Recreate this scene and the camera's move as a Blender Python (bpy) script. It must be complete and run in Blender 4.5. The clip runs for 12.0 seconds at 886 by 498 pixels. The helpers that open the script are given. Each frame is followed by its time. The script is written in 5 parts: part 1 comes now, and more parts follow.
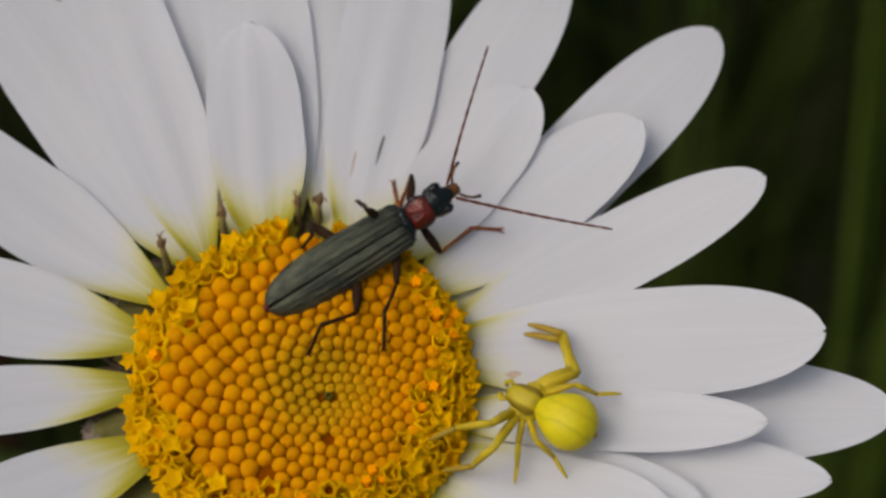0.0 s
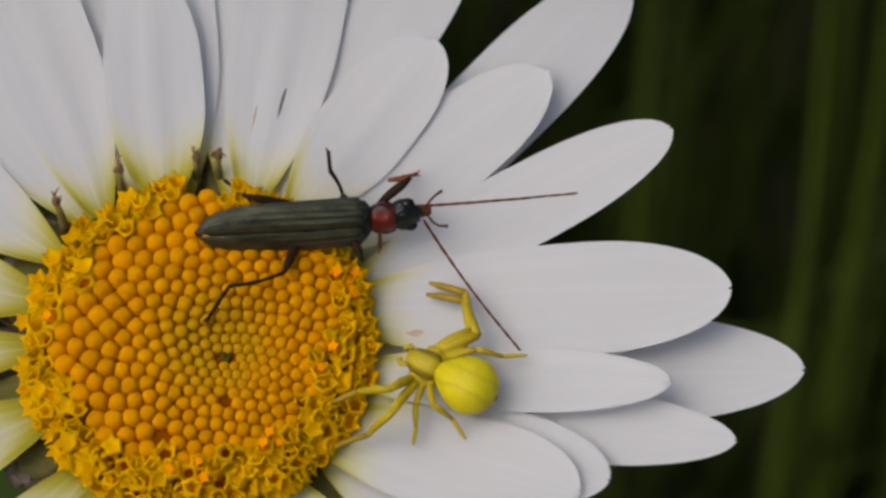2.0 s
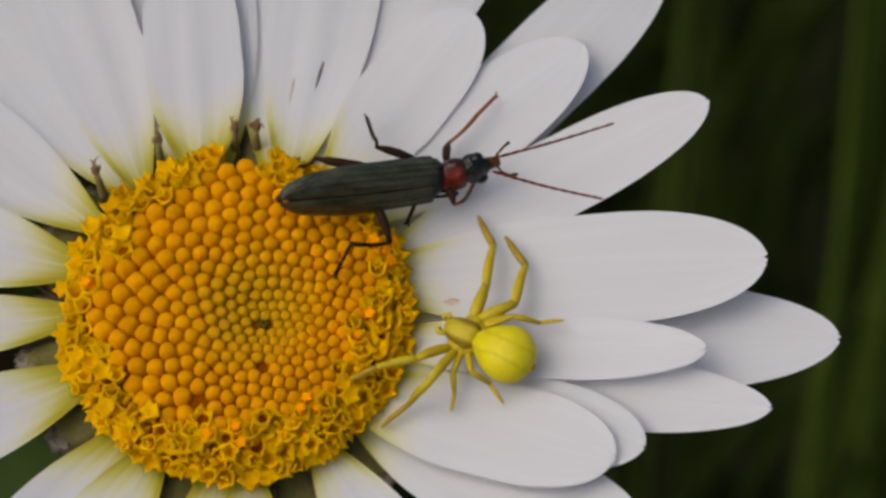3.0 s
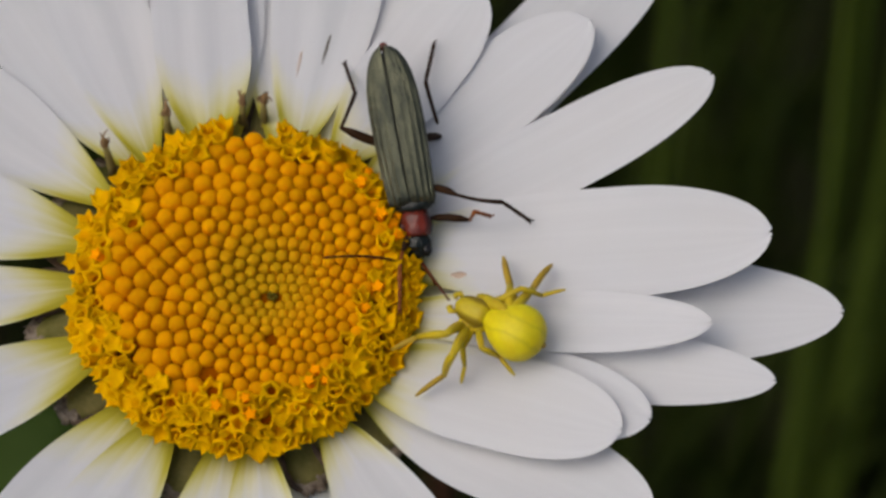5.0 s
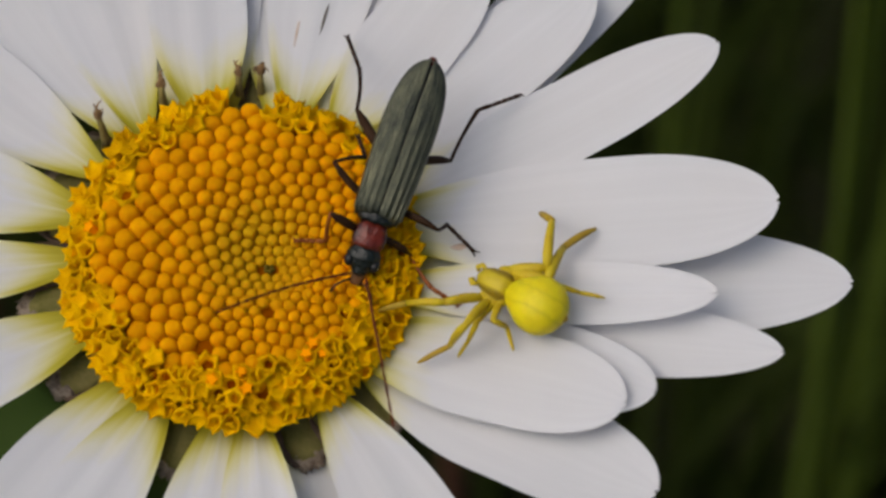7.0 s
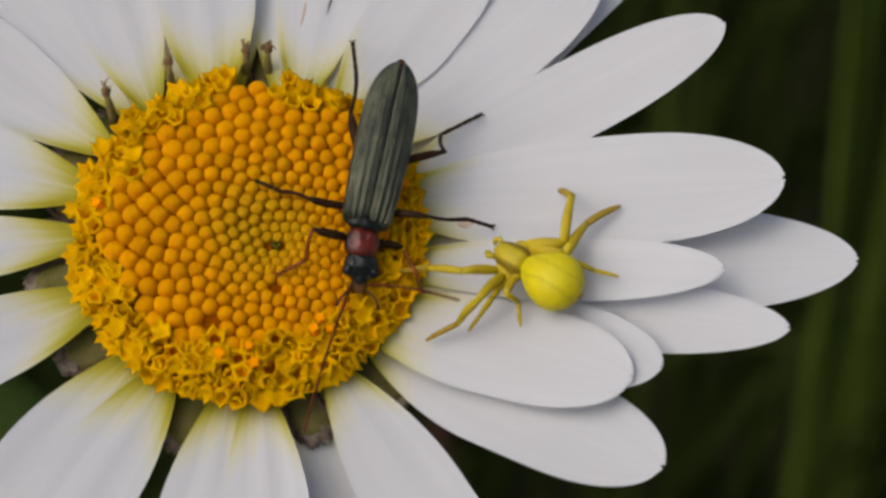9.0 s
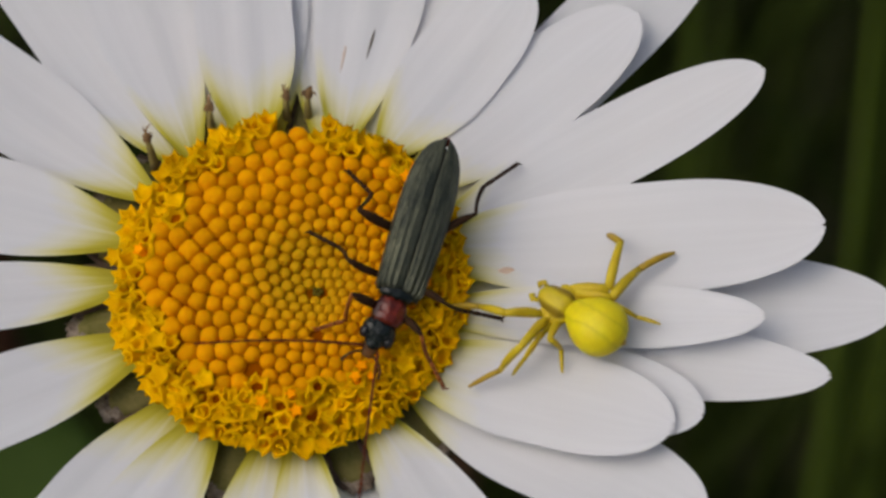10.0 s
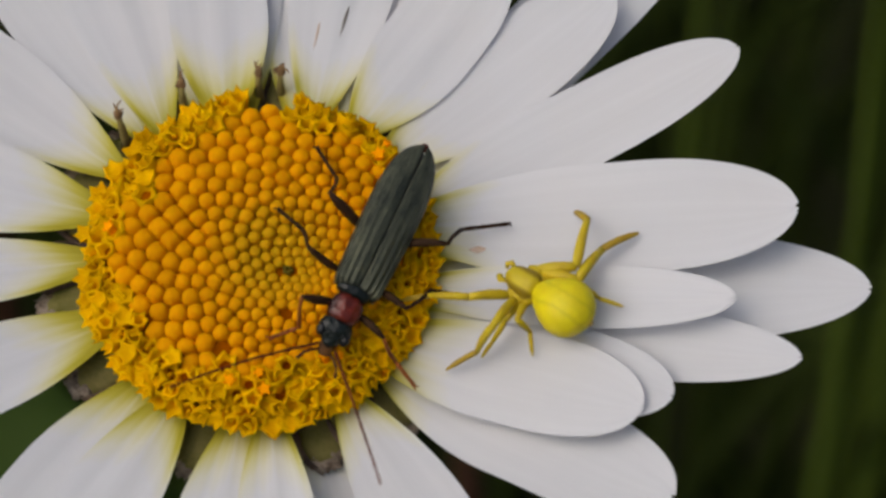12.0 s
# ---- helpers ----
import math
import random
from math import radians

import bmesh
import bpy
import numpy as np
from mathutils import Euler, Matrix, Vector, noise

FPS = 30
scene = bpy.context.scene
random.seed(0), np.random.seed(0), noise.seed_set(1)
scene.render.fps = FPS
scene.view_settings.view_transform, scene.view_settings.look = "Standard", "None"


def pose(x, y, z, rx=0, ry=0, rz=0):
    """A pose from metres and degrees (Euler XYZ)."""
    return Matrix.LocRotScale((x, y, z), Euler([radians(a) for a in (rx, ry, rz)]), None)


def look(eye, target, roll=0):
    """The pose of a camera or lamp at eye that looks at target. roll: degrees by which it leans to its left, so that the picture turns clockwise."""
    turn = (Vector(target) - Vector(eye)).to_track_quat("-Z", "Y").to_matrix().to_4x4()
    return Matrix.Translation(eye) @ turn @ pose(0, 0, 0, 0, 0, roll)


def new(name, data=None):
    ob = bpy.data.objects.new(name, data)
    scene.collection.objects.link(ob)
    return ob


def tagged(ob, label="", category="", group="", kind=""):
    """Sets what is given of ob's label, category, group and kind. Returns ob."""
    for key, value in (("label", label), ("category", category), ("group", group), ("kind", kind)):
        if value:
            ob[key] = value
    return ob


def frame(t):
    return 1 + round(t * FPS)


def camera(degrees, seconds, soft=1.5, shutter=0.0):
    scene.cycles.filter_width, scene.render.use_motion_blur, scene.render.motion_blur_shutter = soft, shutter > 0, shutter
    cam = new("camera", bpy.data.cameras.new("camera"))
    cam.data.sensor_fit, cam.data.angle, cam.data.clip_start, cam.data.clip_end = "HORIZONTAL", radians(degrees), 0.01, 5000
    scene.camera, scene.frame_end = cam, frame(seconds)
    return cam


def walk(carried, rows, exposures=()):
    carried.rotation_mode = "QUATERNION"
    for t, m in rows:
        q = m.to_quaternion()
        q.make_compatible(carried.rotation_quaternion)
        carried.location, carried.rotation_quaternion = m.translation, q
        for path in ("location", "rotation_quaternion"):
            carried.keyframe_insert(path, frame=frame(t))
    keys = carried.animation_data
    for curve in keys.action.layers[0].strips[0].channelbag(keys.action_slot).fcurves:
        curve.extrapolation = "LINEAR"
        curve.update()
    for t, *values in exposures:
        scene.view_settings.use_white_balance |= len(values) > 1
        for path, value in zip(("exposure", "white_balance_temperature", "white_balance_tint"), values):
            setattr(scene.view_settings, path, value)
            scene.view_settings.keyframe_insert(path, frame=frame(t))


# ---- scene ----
from mathutils import Quaternion

MM = 0.001
FLOWER = pose(0, 0, 0.38, 23, 0, 0)          # the flower head's own space: z out of the disc, millimetres


def mm(x, y, z, rx=0, ry=0, rz=0):
    return pose(x * MM, y * MM, z * MM, rx, ry, rz)


# the camera, hand-held a decimetre off the flower (seconds, millimetres and degrees in the flower's space)
CAMERA_PATH = [
    (0, 5.30, -35.97, 100.41, 23.07, -0.23, -0.15),
    (0.3, 6.31, -36.31, 99.80, 22.96, 0.26, 0.37),
    (0.5, 7.09, -36.74, 99.21, 22.41, 0.46, 0.50),
    (0.8, 7.42, -36.43, 99.52, 21.53, -0.25, 0.15),
    (1, 7.49, -36.19, 99.25, 21.76, 0.34, 0.18),
    (1.2, 7.75, -36.66, 98.96, 21.47, 0.78, 0.66),
    (1.5, 8.68, -37.32, 98.31, 21.96, 0.81, 0.44),
    (1.8, 9.22, -35.26, 98.91, 20.72, -0.96, -0.62),
    (2, 9.07, -33.53, 99.17, 21.10, -0.29, -0.56),
    (2.2, 8.17, -35.18, 98.61, 22.27, -0.58, -0.18),
    (2.5, 7.28, -37.70, 97.96, 22.90, -0.62, -0.56),
    (2.8, 8.08, -36.79, 98.62, 23.49, -0.25, -0.27),
    (3, 8.62, -36.44, 98.55, 22.01, 0.17, -0.10),
    (3.2, 8.44, -37.00, 98.34, 22.01, -0.08, -0.06),
    (4.8, 7.21, -37.64, 99.01, 22.02, -0.41, -0.27),
    (5, 7.57, -36.14, 99.56, 21.05, -0.26, -0.14),
    (5.2, 7.05, -37.28, 99.90, 21.10, -0.24, 0.18),
    (5.5, 6.24, -37.89, 98.38, 22.26, 0.23, 0.40),
    (5.8, 7.88, -37.42, 98.33, 21.88, -0.11, 0.22),
    (6, 9.19, -37.32, 98.36, 21.69, -0.30, -0.18),
    (6.2, 9.01, -37.42, 98.82, 21.49, -0.76, -0.44),
    (6.5, 8.09, -36.62, 98.19, 21.63, -0.11, -0.17),
    (6.7, 8.21, -36.90, 97.44, 21.44, 0.19, -0.19),
    (8.3, 7.56, -38.63, 96.52, 22.51, -0.47, -0.41),
    (8.5, 8.13, -38.81, 96.58, 22.55, 0.07, -0.13),
    (8.8, 7.67, -39.28, 96.89, 22.02, -0.32, -0.17),
    (9, 7.30, -39.56, 96.20, 22.32, -0.25, -0.15),
    (9.2, 7.64, -38.79, 96.73, 21.62, 0.02, -0.17),
    (9.5, 7.81, -37.34, 96.98, 22.08, 0.20, 0.12),
    (9.8, 6.82, -37.55, 97.61, 21.77, -0.54, -0.05),
    (10, 6.11, -37.52, 97.35, 22.09, 0.02, -0.10),
    (10.2, 5.89, -37.24, 98.11, 22.35, 0.43, 0.18),
    (10.5, 5.71, -36.62, 97.95, 21.72, 0.43, 0.28),
    (10.8, 5.71, -38.83, 98.04, 22.37, 0.16, 0.26),
    (11, 5.76, -39.96, 96.93, 22.28, -0.22, 0.25),
    (11.2, 5.58, -40.93, 96.87, 22.71, -0.67, -0.09),
    (11.5, 5.26, -39.46, 96.74, 21.71, 0.13, 0.73),
    (11.8, 6.93, -38.31, 97.20, 20.89, 0.92, 0.52),
    (12, 8.03, -37.21, 96.86, 21.55, 0.29, 0.33),
]
cam = camera(20.0, 12.0, soft=2.9)
cam.data.dof.use_dof = True
cam.data.dof.focus_distance = 0.1035
cam.data.dof.aperture_fstop = 60
walk(cam, [(t, FLOWER @ mm(*p)) for t, *p in CAMERA_PATH],
     exposures=[(0, 0.02), (2, 0.02), (3, 0.07), (5, 0.10), (8.5, 0.13), (10, 0.11), (12, 0.11)])

# ---- light: bright overcast day ----
world = bpy.data.worlds.new("sky")
scene.world = world
world.use_nodes = True
wn, wl = world.node_tree.nodes, world.node_tree.links
sky = wn.new("ShaderNodeTexSky")
sky.sky_type = "NISHITA"
sky.sun_disc = False
sky.sun_elevation, sky.sun_rotation = radians(54), radians(242)
sky.air_density, sky.dust_density, sky.ozone_density = 1.0, 6.0, 1.0
wl.new(sky.outputs["Color"], wn["Background"].inputs["Color"])
wn["Background"].inputs["Strength"].default_value = 0.095
sun_data = bpy.data.lights.new("sun", "SUN")
sun_data.energy, sun_data.angle, sun_data.color = 0.84, radians(70), (0.955, 0.992, 1.0)
sun = new("sun", sun_data)
sun.matrix_world = look((-0.52, -0.28, 0.80), (0, 0, 0))


# ---- materials ----
def material(name, color, color2=None, rough=0.5, scale=900, bump=0.0, bump_scale=3000, metallic=0.0,
             island=0.0, each=0.0, subsurface=0.0, stretch=(1, 1, 1), translucent=0.0, gloss=0.5):
    """A surface with colour that varies at two scales, fine relief and, where asked, a difference from piece to piece."""
    m = bpy.data.materials.new(name)
    m.use_nodes = True
    n, l = m.node_tree.nodes, m.node_tree.links
    b = n["Principled BSDF"]
    co = n.new("ShaderNodeTexCoord")
    mp = n.new("ShaderNodeMapping")
    mp.inputs["Scale"].default_value = stretch
    l.new(co.outputs["Object"], mp.inputs["Vector"])
    big, fine = n.new("ShaderNodeTexNoise"), n.new("ShaderNodeTexNoise")
    big.inputs["Scale"].default_value, fine.inputs["Scale"].default_value = scale, scale * 6
    big.inputs["Detail"].default_value = fine.inputs["Detail"].default_value = 3
    for q in (big, fine):
        l.new(mp.outputs["Vector"], q.inputs["Vector"])
    add = n.new("ShaderNodeMath")
    add.operation = "MULTIPLY_ADD"
    l.new(fine.outputs["Fac"], add.inputs[0])
    add.inputs[1].default_value = 0.4
    l.new(big.outputs["Fac"], add.inputs[2])
    ramp = n.new("ShaderNodeMapRange")
    ramp.inputs["From Min"].default_value, ramp.inputs["From Max"].default_value = 0.45, 0.95
    l.new(add.outputs[0], ramp.inputs["Value"])
    mix = n.new("ShaderNodeMix")
    mix.data_type = "RGBA"
    mix.inputs["A"].default_value = (*color, 1)
    mix.inputs["B"].default_value = (*(color2 or [c * 0.75 for c in color]), 1)
    l.new(ramp.outputs["Result"], mix.inputs["Factor"])
    out = mix.outputs["Result"]
    if island or each:
        if island:
            src = n.new("ShaderNodeNewGeometry").outputs["Random Per Island"]
        else:
            src = n.new("ShaderNodeObjectInfo").outputs["Random"]
        vary = n.new("ShaderNodeMapRange")
        vary.inputs["To Min"].default_value, vary.inputs["To Max"].default_value = 1 - (island or each), 1 + (island or each)
        l.new(src, vary.inputs["Value"])
        hsv = n.new("ShaderNodeHueSaturation")
        l.new(vary.outputs["Result"], hsv.inputs["Value"])
        l.new(out, hsv.inputs["Color"])
        out = hsv.outputs["Color"]
    l.new(out, b.inputs["Base Color"])
    b.inputs["Roughness"].default_value = rough
    b.inputs["Metallic"].default_value = metallic
    b.inputs["Specular IOR Level"].default_value = gloss
    if subsurface:
        b.inputs["Subsurface Weight"].default_value = subsurface
        b.inputs["Subsurface Radius"].default_value = (0.6, 0.4, 0.1)
        b.inputs["Subsurface Scale"].default_value = 0.0004
    if bump:
        t = n.new("ShaderNodeTexNoise")
        t.inputs["Scale"].default_value, t.inputs["Detail"].default_value = bump_scale, 4
        l.new(mp.outputs["Vector"], t.inputs["Vector"])
        bp = n.new("ShaderNodeBump")
        bp.inputs["Strength"].default_value, bp.inputs["Distance"].default_value = 0.6, bump
        l.new(t.outputs["Fac"], bp.inputs["Height"])
        l.new(bp.outputs["Normal"], b.inputs["Normal"])
    if translucent:
        tr, ms = n.new("ShaderNodeBsdfTranslucent"), n.new("ShaderNodeMixShader")
        l.new(out, tr.inputs["Color"])
        ms.inputs["Fac"].default_value = translucent
        l.new(b.outputs[0], ms.inputs[1])
        l.new(tr.outputs[0], ms.inputs[2])
        l.new(ms.outputs[0], n["Material Output"].inputs["Surface"])
    return m


def petal_material():
    """White ray petal: greenish yellow claw near the disc, fine lengthwise veins, a little light through it."""
    m = bpy.data.materials.new("petal")
    m.use_nodes = True
    n, l = m.node_tree.nodes, m.node_tree.links
    b = n["Principled BSDF"]
    co = n.new("ShaderNodeTexCoord")
    length = n.new("ShaderNodeVectorMath")
    length.operation = "LENGTH"
    flat = n.new("ShaderNodeVectorMath")
    flat.operation = "MULTIPLY_ADD"
    flat.inputs[1].default_value = (1000, 1000, 0)
    flat.inputs[2].default_value = (0.9, -0.3, 0)
    l.new(co.outputs["Object"], flat.inputs[0])
    l.new(flat.outputs[0], length.inputs[0])
    uv = n.new("ShaderNodeUVMap")
    vein_map = n.new("ShaderNodeMapping")
    vein_map.inputs["Scale"].default_value = (0.7, 6, 1)
    l.new(uv.outputs["UV"], vein_map.inputs["Vector"])
    vein = n.new("ShaderNodeTexNoise")
    vein.inputs["Scale"].default_value, vein.inputs["Detail"].default_value = 1.6, 4
    l.new(vein_map.outputs["Vector"], vein.inputs["Vector"])
    blotch = n.new("ShaderNodeTexNoise")
    blotch.inputs["Scale"].default_value = 260
    l.new(co.outputs["Object"], blotch.inputs["Vector"])
    # how far the yellow runs out differs vein by vein
    streak_map, streaks = n.new("ShaderNodeMapping"), n.new("ShaderNodeTexNoise")
    streak_map.inputs["Scale"].default_value = (0.5, 3.2, 1)
    l.new(uv.outputs["UV"], streak_map.inputs["Vector"])
    l.new(streak_map.outputs["Vector"], streaks.inputs["Vector"])
    streaks.inputs["Scale"].default_value, streaks.inputs["Detail"].default_value = 1.3, 2
    reach = n.new("ShaderNodeMath")
    reach.operation = "MULTIPLY_ADD"
    l.new(streaks.outputs["Fac"], reach.inputs[0])
    reach.inputs[1].default_value = -3.2
    l.new(length.outputs["Value"], reach.inputs[2])
    # and it runs further along the margins than along the middle
    axes, off, margin = n.new("ShaderNodeSeparateXYZ"), n.new("ShaderNodeMath"), n.new("ShaderNodeMath")
    l.new(uv.outputs["UV"], axes.inputs[0])
    off.operation, margin.operation = "SUBTRACT", "MULTIPLY"
    l.new(axes.outputs["Y"], off.inputs[0])
    off.inputs[1].default_value = 0.5
    for q in margin.inputs[:2]:
        l.new(off.outputs[0], q)
    spread = n.new("ShaderNodeMath")
    spread.operation = "MULTIPLY_ADD"
    l.new(margin.outputs[0], spread.inputs[0])
    spread.inputs[1].default_value = -7.0
    l.new(reach.outputs[0], spread.inputs[2])
    claw = n.new("ShaderNodeValToRGB")
    e = claw.color_ramp.elements
    e[0].position, e[0].color = 0.0, (0.50, 0.44, 0.02, 1)
    e[1].position, e[1].color = 1.0, (0.80, 0.806, 0.826, 1)
    for at, col in ((0.20, (0.62, 0.56, 0.07, 1)), (0.42, (0.735, 0.705, 0.34, 1)), (0.68, (0.81, 0.80, 0.68, 1))):
        q = e.new(at)
        q.color = col
    rng = n.new("ShaderNodeMapRange")
    rng.inputs["From Min"].default_value, rng.inputs["From Max"].default_value = 4.6, 8.0
    l.new(spread.outputs[0], rng.inputs["Value"])
    l.new(rng.outputs["Result"], claw.inputs["Fac"])
    tint = n.new("ShaderNodeMix")
    tint.data_type, tint.blend_type = "RGBA", "MULTIPLY"
    shade = n.new("ShaderNodeMapRange")
    shade.inputs["From Min"].default_value, shade.inputs["From Max"].default_value = 0.3, 0.7
    shade.inputs["To Min"].default_value, shade.inputs["To Max"].default_value = 0.962, 1.012
    l.new(vein.outputs["Fac"], shade.inputs["Value"])
    tint.inputs["Factor"].default_value = 1
    l.new(claw.outputs["Color"], tint.inputs["A"])
    l.new(shade.outputs["Result"], tint.inputs["B"])
    warm = n.new("ShaderNodeMix")
    warm.data_type, warm.blend_type = "RGBA", "MULTIPLY"
    warm.inputs["B"].default_value = (1.0, 0.978, 0.955, 1)
    l.new(blotch.outputs["Fac"], warm.inputs["Factor"])
    l.new(tint.outputs["Result"], warm.inputs["A"])
    l.new(warm.outputs["Result"], b.inputs["Base Color"])
    b.inputs["Roughness"].default_value = 0.55
    b.inputs["Specular IOR Level"].default_value = 0.3
    bp = n.new("ShaderNodeBump")
    bp.inputs["Strength"].default_value, bp.inputs["Distance"].default_value = 0.2, 0.00003
    l.new(vein.outputs["Fac"], bp.inputs["Height"])
    l.new(bp.outputs["Normal"], b.inputs["Normal"])
    tr, ms = n.new("ShaderNodeBsdfTranslucent"), n.new("ShaderNodeMixShader")
    l.new(warm.outputs["Result"], tr.inputs["Color"])
    ms.inputs["Fac"].default_value = 0.41
    l.new(b.outputs[0], ms.inputs[1])
    l.new(tr.outputs[0], ms.inputs[2])
    l.new(ms.outputs[0], n["Material Output"].inputs["Surface"])
    return m


def pigment(m, color, bands, waver):
    """Darker lengthwise bands on both sides of the midline of a body: millimetres from the midline, and how dark."""
    n, l = m.node_tree.nodes, m.node_tree.links
    b = n["Principled BSDF"]
    skin = b.inputs["Base Color"].links[0].from_socket
    co, axes, off = n.new("ShaderNodeTexCoord"), n.new("ShaderNodeSeparateXYZ"), n.new("ShaderNodeMath")
    l.new(co.outputs["Object"], axes.inputs[0])
    off.operation = "ABSOLUTE"
    l.new(axes.outputs["Y"], off.inputs[0])
    wave, blur = n.new("ShaderNodeMath"), n.new("ShaderNodeTexNoise")
    blur.inputs["Scale"].default_value, blur.inputs["Detail"].default_value = 1400, 2
    l.new(co.outputs["Object"], blur.inputs["Vector"])
    wave.operation = "MULTIPLY_ADD"
    l.new(blur.outputs["Fac"], wave.inputs[0])
    wave.inputs[1].default_value = waver * MM
    l.new(off.outputs[0], wave.inputs[2])
    place = n.new("ShaderNodeMapRange")
    place.inputs["From Min"].default_value, place.inputs["From Max"].default_value = waver * MM / 2, waver * MM / 2 + MM
    l.new(wave.outputs[0], place.inputs["Value"])
    ramp = n.new("ShaderNodeValToRGB")
    e = ramp.color_ramp.elements
    e[0].position, e[0].color = bands[0][0], (bands[0][1],) * 3 + (1,)
    e[1].position, e[1].color = bands[-1][0], (bands[-1][1],) * 3 + (1,)
    for at, much in bands[1:-1]:
        e.new(at).color = (much, much, much, 1)
    l.new(place.outputs["Result"], ramp.inputs["Fac"])
    mix = n.new("ShaderNodeMix")
    mix.data_type = "RGBA"
    mix.inputs["B"].default_value = (*color, 1)
    l.new(ramp.outputs["Color"], mix.inputs["Factor"])
    l.new(skin, mix.inputs["A"])
    l.new(mix.outputs["Result"], b.inputs["Base Color"])


def ripen(m, heart, young):
    """Turns the skin greenish on the youngest buds, round the heart of the disc."""
    n, l = m.node_tree.nodes, m.node_tree.links
    b = n["Principled BSDF"]
    ripe = b.inputs["Base Color"].links[0].from_socket
    far = n.new("ShaderNodeVectorMath")
    far.operation = "DISTANCE"
    far.inputs[1].default_value = heart
    l.new(n.new("ShaderNodeObjectInfo").outputs["Location"], far.inputs[0])
    age = n.new("ShaderNodeMapRange")
    age.interpolation_type = "SMOOTHSTEP"
    age.inputs["From Min"].default_value, age.inputs["From Max"].default_value = 0.0009, 0.0035
    l.new(far.outputs["Value"], age.inputs["Value"])
    mix = n.new("ShaderNodeMix")
    mix.data_type = "RGBA"
    mix.inputs["A"].default_value = (*young, 1)
    l.new(age.outputs["Result"], mix.inputs["Factor"])
    l.new(ripe, mix.inputs["B"])
    l.new(mix.outputs["Result"], b.inputs["Base Color"])


PETAL = petal_material()
BUD = material("floret_bud_skin", (0.69, 0.305, 0.0), (0.55, 0.215, 0.0), rough=0.75, scale=1100, bump=0.00005, each=0.12, subsurface=0.45, gloss=0.03)
ripen(BUD, FLOWER @ Vector((0.7 * MM, -0.05 * MM, 1.8 * MM)), (0.50, 0.270, 0.003))
OPEN = material("open_floret_skin", (0.73, 0.41, 0.0), (0.58, 0.28, 0.0), rough=0.7, scale=1500, bump=0.00003, each=0.18, subsurface=0.3, gloss=0.02)
POLLEN = material("pollen", (0.95, 0.36, 0.0), (0.85, 0.27, 0.0), rough=0.9, scale=3000, bump=0.00004, gloss=0.03)
DISC = material("disc_base", (0.28, 0.075, 0.0), (0.19, 0.045, 0.0), rough=0.8, scale=900, bump=0.00005, gloss=0.0)
WILT = material("withered_floret", (0.11, 0.055, 0.018), (0.30, 0.18, 0.07), rough=0.8, scale=1500, bump=0.00006)
WILT_STALK = material("floret_stalk", (0.27, 0.22, 0.055), (0.12, 0.085, 0.03), rough=0.7, scale=1500)
BRACT = material("bract_green", (0.10, 0.10, 0.022), (0.19, 0.16, 0.060), rough=0.7, scale=900, bump=0.00008, gloss=0.05)
BRACT_EDGE = material("bract_margin", (0.040, 0.024, 0.016), (0.12, 0.075, 0.045), rough=0.75, scale=1200, bump=0.00006)
BRACT_TIP = material("bract_tip", (0.050, 0.030, 0.020), (0.36, 0.30, 0.235), rough=0.75, scale=1500, bump=0.00010, gloss=0.1)
STEM = material("stem_green", (0.07, 0.12, 0.03), (0.05, 0.085, 0.025), rough=0.6, scale=120, bump=0.0001)
SCAR = material("bruise", (0.05, 0.04, 0.03), (0.16, 0.13, 0.09), rough=0.8, scale=2500)
HEART = material("disc_heart", (0.075, 0.055, 0.006), (0.13, 0.10, 0.008), rough=0.8, scale=2500, gloss=0.05)
BLUSH = material("petal_blush", (0.50, 0.35, 0.24), (0.62, 0.50, 0.40), rough=0.7, scale=1500, gloss=0.1)
ELYTRON = material("elytron", (0.017, 0.022, 0.016), (0.112, 0.114, 0.068), rough=0.29, scale=2200, bump=0.00010, bump_scale=15000, stretch=(0.4, 1, 1), metallic=0.6, gloss=0.5)
BLUE_BLACK = material("blue_black_shell", (0.003, 0.0045, 0.004), (0.009, 0.013, 0.010), rough=0.13, scale=1500, bump=0.00030, bump_scale=2600, gloss=0.34)
RED_SHELL = material("red_shell", (0.19, 0.021, 0.007), (0.045, 0.008, 0.005), rough=0.14, scale=1700, bump=0.00022, bump_scale=2600, gloss=0.38)
pigment(RED_SHELL, (0.020, 0.007, 0.005), ((0.0, 0.25), (0.10, 0.0), (0.42, 0.0), (0.60, 0.75), (0.75, 0.95)), 0.20)
ABDOMEN = material("beetle_abdomen", (0.022, 0.020, 0.020), (0.05, 0.05, 0.05), rough=0.6, scale=900, bump=0.00004)
LEG_BLACK = material("black_leg", (0.020, 0.010, 0.005), (0.042, 0.021, 0.010), rough=0.5, scale=1500, bump=0.00003, gloss=0.05)
LEG_BROWN = material("brown_leg", (0.31, 0.090, 0.017), (0.14, 0.040, 0.010), rough=0.5, scale=1500, bump=0.00002, gloss=0.15)
FEELER = material("feeler", (0.15, 0.034, 0.011), (0.065, 0.017, 0.008), rough=0.5, scale=2500, gloss=0.05)
MOUTH = material("mouthparts", (0.17, 0.072, 0.020), (0.018, 0.010, 0.006), rough=0.5, scale=2500, bump=0.00008, gloss=0.1)
EYE = material("eye", (0.006, 0.006, 0.006), (0.012, 0.012, 0.012), rough=0.25, scale=2000, gloss=0.3)
